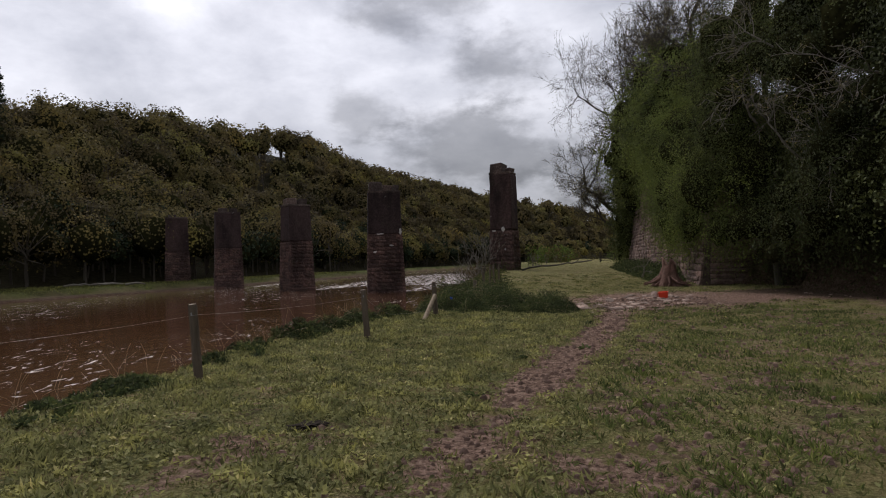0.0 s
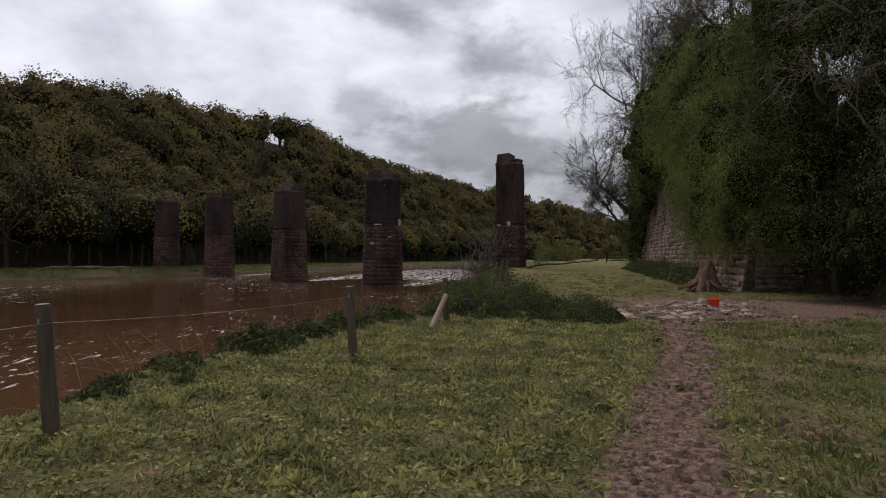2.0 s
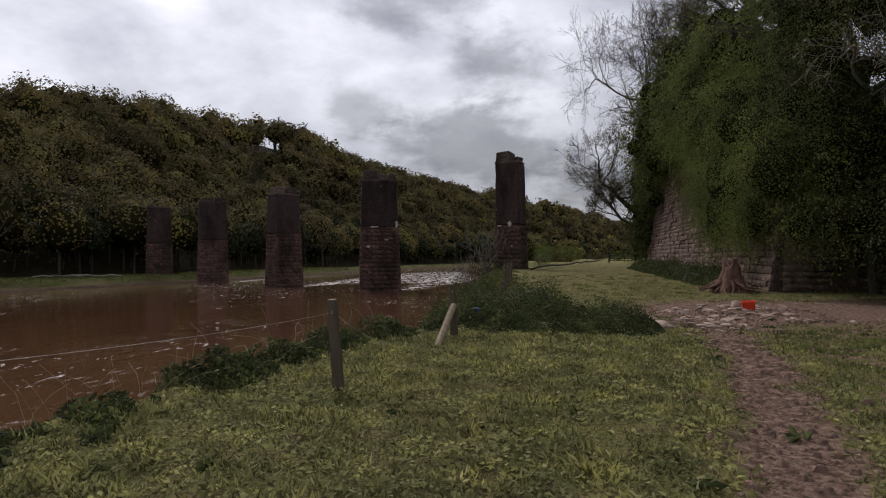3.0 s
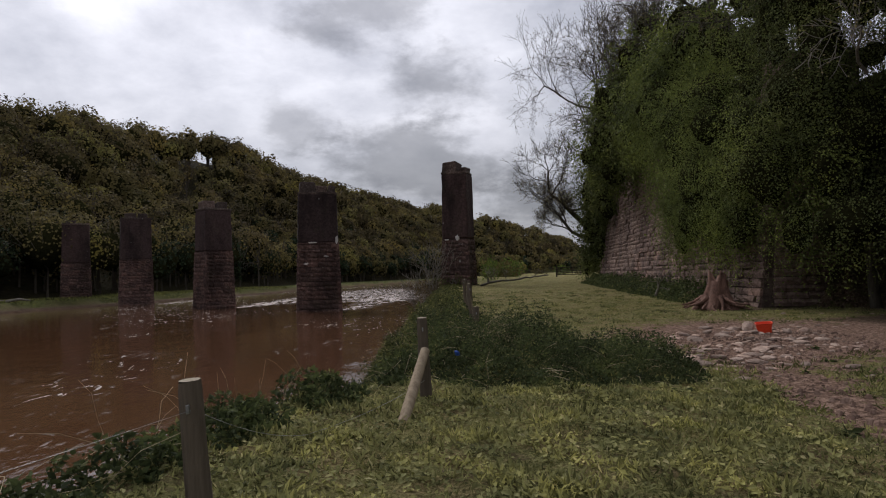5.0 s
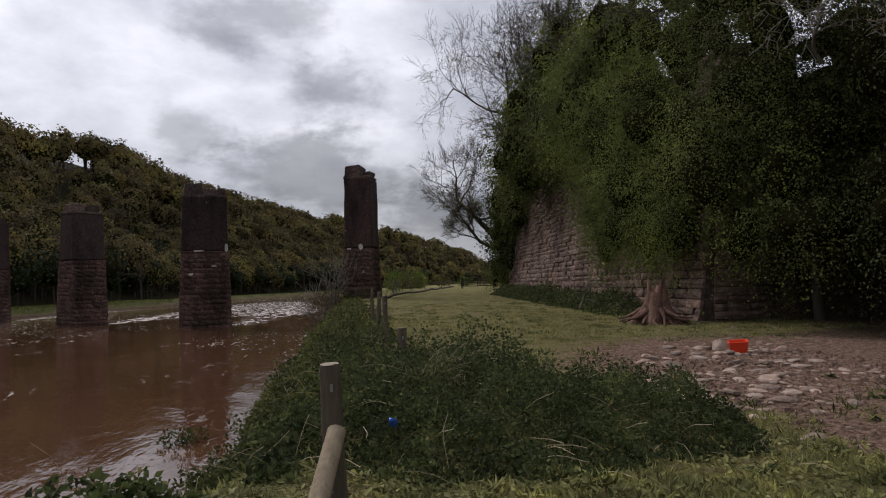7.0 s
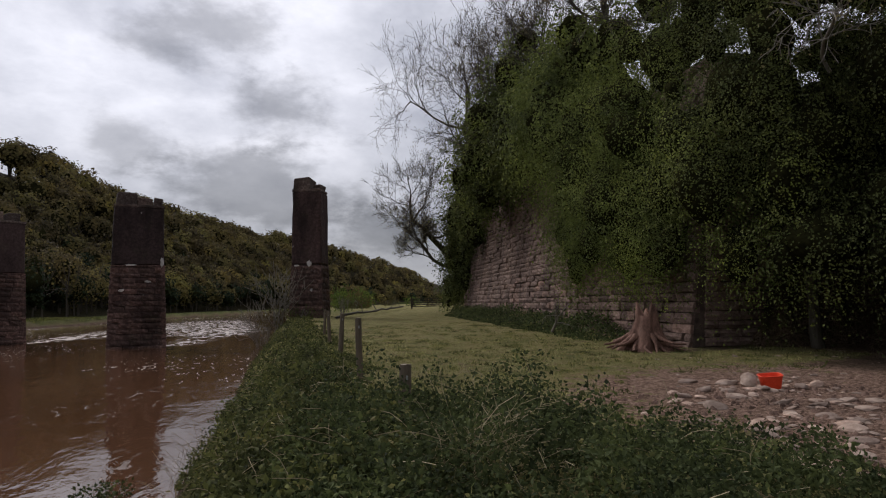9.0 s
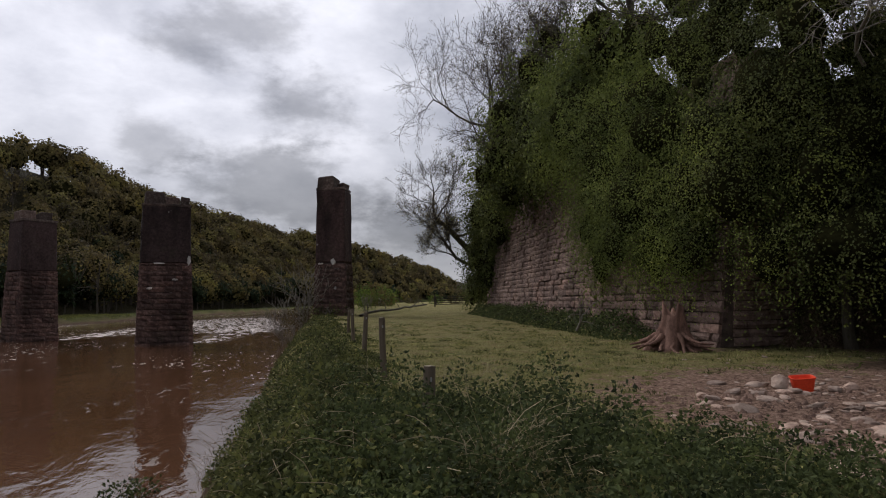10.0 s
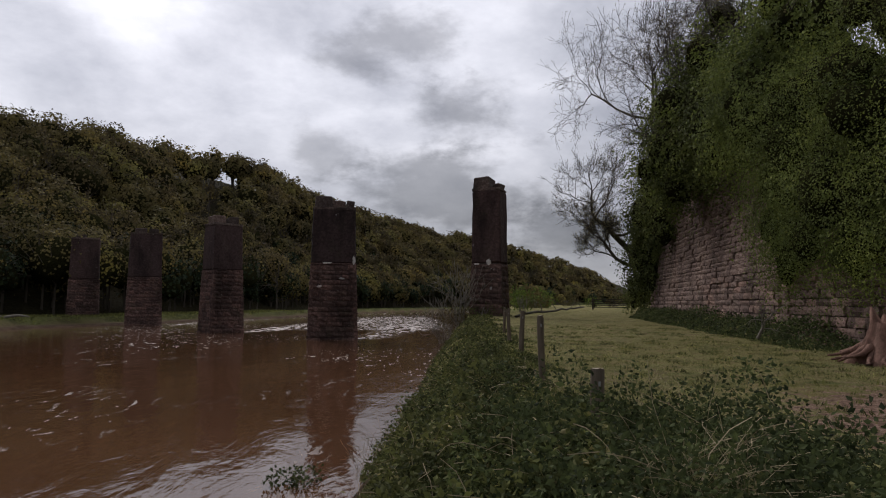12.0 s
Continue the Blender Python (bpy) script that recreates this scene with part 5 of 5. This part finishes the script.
def stump(x, y):
    """Broken stump with flared, splayed roots."""
    rng = np.random.default_rng(14)
    z = height(x, y)
    thing = empty("tree_stump", pose(x, y, z), "broken reddish tree stump with splayed bare roots by the wall", "tree stump")
    bm = bmesh.new()
    rings, n = [], 28
    for q in np.linspace(0, 1, 9):
        ring = []
        for k in range(n):
            a = k * 2 * math.pi / n
            flare = 0.29 + 0.46 * (1 - q) ** 1.7 * (1 + 0.5 * math.sin(5 * a + 0.6)) + 0.03 * math.sin(9 * a)
            top = 1.25 * q + (0.16 * math.sin(3 * a) + rng.normal(0, 0.07) if q > 0.95 else 0)
            ring.append(bm.verts.new((flare * math.cos(a) + 0.12 * q, flare * math.sin(a), top - 0.12)))
        rings.append(ring)
    for lo, hi in zip(rings, rings[1:]):
        for k in range(n):
            bm.faces.new((lo[k], lo[(k + 1) % n], hi[(k + 1) % n], hi[k]))
    c = bm.verts.new((0.12, 0, 0.86))
    for k in range(n):
        bm.faces.new((rings[-1][k], rings[-1][(k + 1) % n], c))
    part("bole", bm, M["root"], thing, smooth=True)
    for k in range(24):
        a = k * 0.262 + rng.normal(0, 0.12)
        p, r = np.array([0.40 * math.cos(a), 0.40 * math.sin(a), 0.40 * rng.uniform(0.5, 1.2)]), 0.10
        d = np.array([math.cos(a), math.sin(a), -0.55])
        rows = []
        for _ in range(6):
            q = p + d * rng.uniform(0.09, 0.17)
            q[2] = max(q[2], 0.0)
            rows.append((p, q, r, r * 0.78))
            p, r = q, r * 0.78
            d = unit(d + np.array([rng.normal(0, 0.25), rng.normal(0, 0.25), 0.08]))
        v, f = tubes(rows, 7)
        ob = mesh_object("root", v, f, M["root"], True)
        ob.parent = thing
    return thing


stump(10.62, 28.75)



# ---------------------------------------------------------------- scrub by the pier, hedge, bank clutter
def shrub(name, x, y, blobs, density, size, material, seed, label, stems=5, stem_len=1.0):
    rng = np.random.default_rng(seed)
    z = height(x, y)
    thing = empty(name, pose(x, y, z), label, "shrub")
    rows = []
    for _ in range(stems):
        r, _e = grow(rng, (rng.normal(0, 0.25), rng.normal(0, 0.25), -0.1), (rng.normal(0, 0.3), rng.normal(0, 0.3), 1), stem_len, 0.045, 2, 0.2, 0.15, 0.6, 0.7, 2)
        rows += r
    v, f = tubes([(q[0], q[1], max(q[2], 0.018), max(q[3], 0.016)) for q in rows], 4)
    ob = mesh_object("stem", v, f, M["pale_bark"], True)
    ob.parent = thing
    pts, ways = blob_points(rng, blobs, density)
    ob = leaves("foliage", pts, ways, size, M[material], rng, 0.7, 0.2)
    ob.parent = thing
    return thing


shrub("alder_shrub", 3.2, 64.0, [((-0.3, 0, 1.0), (0.9, 0.8, 1.0)), ((0.6, 0.2, 0.8), (0.7, 0.7, 0.8)), ((-1.0, 0, 0.5), (0.6, 0.6, 0.6))], 26, 0.16, "wood_leaf", 101, "twiggy half-bare shrub at the foot of the pier", 9, 2.6)
shrub("alder_shrub", 2.2, 66.0, [((0, 0, 1.5), (0.8, 0.7, 1.4))], 16, 0.16, "wood_leaf", 102, "twiggy half-bare shrub at the foot of the pier", 9, 2.4)
shrub("bramble_bush", 5.2, 64.6, [((0, 0, 0.3), (1.3, 0.6, 0.7)), ((1.3, 0.3, 0.2), (1.0, 0.6, 0.6)), ((-1.4, 0.2, 0.1), (0.9, 0.6, 0.6))], 40, 0.14, "ivy", 104, "dark bramble bush at the foot of the pier", 3, 0.4)
shrub("willow_bush", 10.2, 76.0, [((0, 0, 1.2), (0.7, 0.6, 1.2)), ((0.8, 0, 1.2), (0.5, 0.5, 1.1)), ((-0.6, 0, 1.5), (0.4, 0.4, 1.2)), ((0.4, 0, 2.3), (0.35, 0.3, 0.7))], 26, 0.17, "fresh", 103, "pale yellow-green young willow bush", 5, 0.9)
RH = np.random.default_rng(111)
for k in range(16):
    y = RH.uniform(105, 190)
    x = 12 + (y - 95) * RH.uniform(0.15, 0.75)
    s = RH.uniform(1.0, 2.3)
    shrub("hedge_bush", x, y, [((0, 0, s * 0.8), (s * 1.2, s, s * 0.9)), ((s * 0.8, 0, s * 0.6), (s * 0.8, s * 0.7, s * 0.7))], 9, 0.38, "fresh" if k % 3 == 0 else "wood_fresh", 120 + k, "pale green bush in the hedge beyond the gate", 3, s * 0.5)

for k in range(12):
    y = RH.uniform(74, 98)
    x = 29 + (y - 74) * 0.25 + RH.uniform(0, 12)
    s = RH.uniform(2.0, 3.2)
    shrub("hedge_bush", x, y, [((0, 0, s * 0.7), (s * 1.1, s, s)), ((s * 0.8, 0, s * 0.5), (s * 0.8, s * 0.7, s * 0.8))], 8, 0.34, "ivy", 150 + k, "dark green bush beyond the wall end", 3, s * 0.5)


def conifer(x, y, h, seed):
    """A dark spire of drooping whorls."""
    rng = np.random.default_rng(seed)
    z = height(x, y)
    thing = empty("conifer_tree", pose(x, y, z), "tall dark conifer among bare woodland", "tree", "conifers on the far bank")
    v, f = tubes([(np.array([0, 0, -0.5]), np.array([0, 0, h]), 0.3, 0.04)], 6)
    mesh_object("trunk", v, f, M["bark"], True).parent = thing
    n = 2600
    q = rng.random(n) ** 0.7
    a = rng.uniform(0, 2 * math.pi, n)
    r = (1 - q) * h * 0.2 * (0.55 + 0.45 * np.sin(q * 60)) * rng.uniform(0.5, 1.05, n) + 0.1
    p = np.stack([r * np.cos(a), r * np.sin(a), h * (0.12 + 0.9 * q) - r * 0.3], axis=1)
    leaves("crown", p, np.stack([np.cos(a), np.sin(a), -0.2 + 0 * a], axis=1), 0.55, M["wood_dark"], rng, 0.4, 0.2).parent = thing


for k, (x, y, h) in enumerate(((-97, 132, 24), (-104, 138, 26), (-92, 124, 20), (-110, 150, 22))):
    conifer(x, y, h, 170 + k)

# old fence rail and fallen branches in the grass towards the gate
rows = []
p = np.array([7.0, 60.0, height(7.0, 60.0) + 0.12])
for k in range(14):
    q = p + np.array([0.95 + RH.normal(0, 0.1), 2.2, 0])
    q[2] = height(q[0], q[1]) + 0.22 + RH.uniform(0, 0.2)
    rows.append((p, q, 0.10, 0.09))
    if k % 3 == 0:
        rows.append((q, q + np.array([RH.normal(0, 0.3), 0.3, 0.7]), 0.05, 0.02))
    p = q
v, f = tubes(rows, 6)
tagged(mesh_object("fallen_branch", v, f, M["bark"], True), "long dark fallen branch lying in the grass", "branch")

rb, _ = grow(np.random.default_rng(7), (11.5, 35.8, -0.2), (0.1, -0.4, 0.6), 0.8, 0.06, 2, 0.4, 0.05, 0.9, 0.75, 3)
v, f = tubes(rb, 6)
tagged(mesh_object("fallen_branch", v, f, M["pale_bark"], True), "bleached fallen branch in weeds at the wall foot", "branch")


def foot_height(x, y):
    hs = np.array(HANG, float)[6:8]
    t = np.clip((y - hs[0, 2]) / (hs[1, 2] - hs[0, 2]), 0, 1)
    d = hs[0, 1] + t * (hs[1, 1] - hs[0, 1]) - x
    return 1.0 * smooth01((d + 0.6) / 0.6) * smooth01((2.4 - d) / 1.3) * smooth01((y - 31.5) / 3) * (0.7 + 0.4 * hash_noise(x, y, 0.9, 20))


nettle_patch("wall_foot_weeds", 120000, lambda r, n: (r.uniform(11, 27, n), r.uniform(31, 62, n)), foot_height, 0.12, 64, "dark green weeds along the wall foot")


def stalks(name, n, area, length, seed, label, radius=0.0028, material="straw", lean=0.8):
    rng = np.random.default_rng(seed)
    x, y = area(rng, n)
    z, *_ = land(x, y)
    h = np.maximum(clump_height(x, y), fringe_height(x, y))
    rows = []
    for k in range(n):
        p = np.array([x[k], y[k], z[k] + h[k] * rng.uniform(0.3, 0.8)])
        d = unit(np.array([rng.normal(0, lean), rng.normal(0, lean), rng.uniform(0.2, 1.0)]))
        for _ in range(3):
            q = p + d * length * rng.uniform(0.2, 0.45)
            rows.append((p, q, radius, radius * 0.8))
            p, d = q, unit(d + np.array([rng.normal(0, 0.2), rng.normal(0, 0.2), -0.25]))
    v, f = tubes(rows, 3)
    return tagged(mesh_object(name, v, f, M[material]), label, "dead stalks", kind="stuff")


stalks("dead_stalks", 700, lambda r, n: (r.uniform(-2.6, 4.2, n), r.uniform(15.2, 26, n)), 0.42, 131, "pale dead bramble stalks in the nettles", 0.0032, lean=1.2)
stalks("dead_stalks", 90, lambda r, n: (0.9 + r.normal(0, 0.16, n), 17.4 + r.normal(0, 0.16, n)), 0.5, 132, "pale tuft of dead grass in the nettles", 0.002, lean=0.6)
stalks("dead_stalks", 160, lambda r, n: (curve(yy := r.uniform(2, 15, n), NEAR_EDGE) + r.uniform(0.8, 2.0, n), yy), 0.6, 133, "dead grass stalks along the bank edge", 0.002, lean=0.35)
stalks("dead_stalks", 170, lambda r, n: (-3.5 + r.normal(0, 0.45, n), 13.4 + r.normal(0, 0.8, n)), 0.75, 135, "flattened pale dead reeds on the bank slope", 0.0028, lean=0.9)
stalks("dead_stalks", 130, lambda r, n: (-1.5 + r.normal(0, 0.22, n), 26.8 + r.normal(0, 0.7, n)), 0.7, 134, "pale reeds at the water's edge", 0.003, lean=0.3)

RW = np.random.default_rng(141)
pts, ways = blob_points(RW, [((-2.75, 25.4, WATER + 0.12), (0.42, 0.28, 0.18)), ((-2.5, 25.7, WATER + 0.1), (0.3, 0.22, 0.14))], 420)
tagged(leaves("waterside_plant", pts, ways, 0.07, M["nettle"], RW), "green tuft of weed standing out of the river", "water plant", kind="stuff")

# broad dock leaves flat in the trodden turf
RD = np.random.default_rng(151)
for cx, cy in ((2.0, 10.3), (5.4, 16.5), (2.5, 9.2), (-0.9, 10.0), (3.4, 13.0), (6.4, 17.4), (1.2, 8.0), (0.4, 5.5), (7.2, 18.9), (-2.2, 8.6), (9.5, 17.5), (2.9, 15.2)):
    n = 12
    a = RD.uniform(0, 2 * math.pi, n)
    w = np.stack([np.cos(a), np.sin(a), RD.uniform(0.05, 0.4, n)], axis=1)
    p = np.tile([cx, cy, height(cx, cy) + 0.01], (n, 1)) + RD.normal(0, 0.03, (n, 3)) * [1, 1, 0]
    ob = leaves("dock_plant", p, w * 4, 0.11, M["nettle"], RD, 0.45, 0.0)
    tagged(ob, "trodden dock plant with broad drab leaves", "dock plant", "dock plants in the pasture")

# blue litter caught below the braced post
bm = lump(np.random.default_rng(3), 0.05, 0.03, 0.03, 0.2, 2)
litter = part("crushed_can", bm, plain_material("blue_can", (0.02, 0.06, 0.30), (0.05, 0.14, 0.5), 0.35, 0.5))
litter.matrix_world = pose(0.12, 15.35, height(0.12, 15.35) + 0.42, 20, 30, 40)
tagged(litter, "crushed blue drinks can caught in the nettles", "can")

# dark dung pat in the turf
bm = lump(np.random.default_rng(4), 0.17, 0.12, 0.03, 0.9, 3)
pat = part("dung_pat", bm, M["dung"])
pat.matrix_world = pose(-1.3, 4.1, height(-1.3, 4.1) - 0.004, 0, 0, 25)
tagged(pat, "dark dried dung pat lying on the turf", "dung")

# driftwood on the far bank
RL = np.random.default_rng(161)
for k in range(6):
    x, y = -56 + RL.normal(0, 3.0), 92 + RL.normal(0, 2.0)
    z = height(x, y)
    a = RL.uniform(-0.5, 0.5)
    p = np.array([x, y, z + 0.2])
    v, f = tubes([(p, p + np.array([2.0 * math.cos(a), 2.0 * math.sin(a), 0.25]), 0.2, 0.16), (p + np.array([2.0 * math.cos(a), 2.0 * math.sin(a), 0.25]), p + np.array([3.6 * math.cos(a), 3.6 * math.sin(a), 0.1]), 0.16, 0.08)], 8)
    tagged(mesh_object("driftwood_log", v, f, M["pale_bark"], True), "bleached driftwood log on the far bank", "log", "driftwood logs")
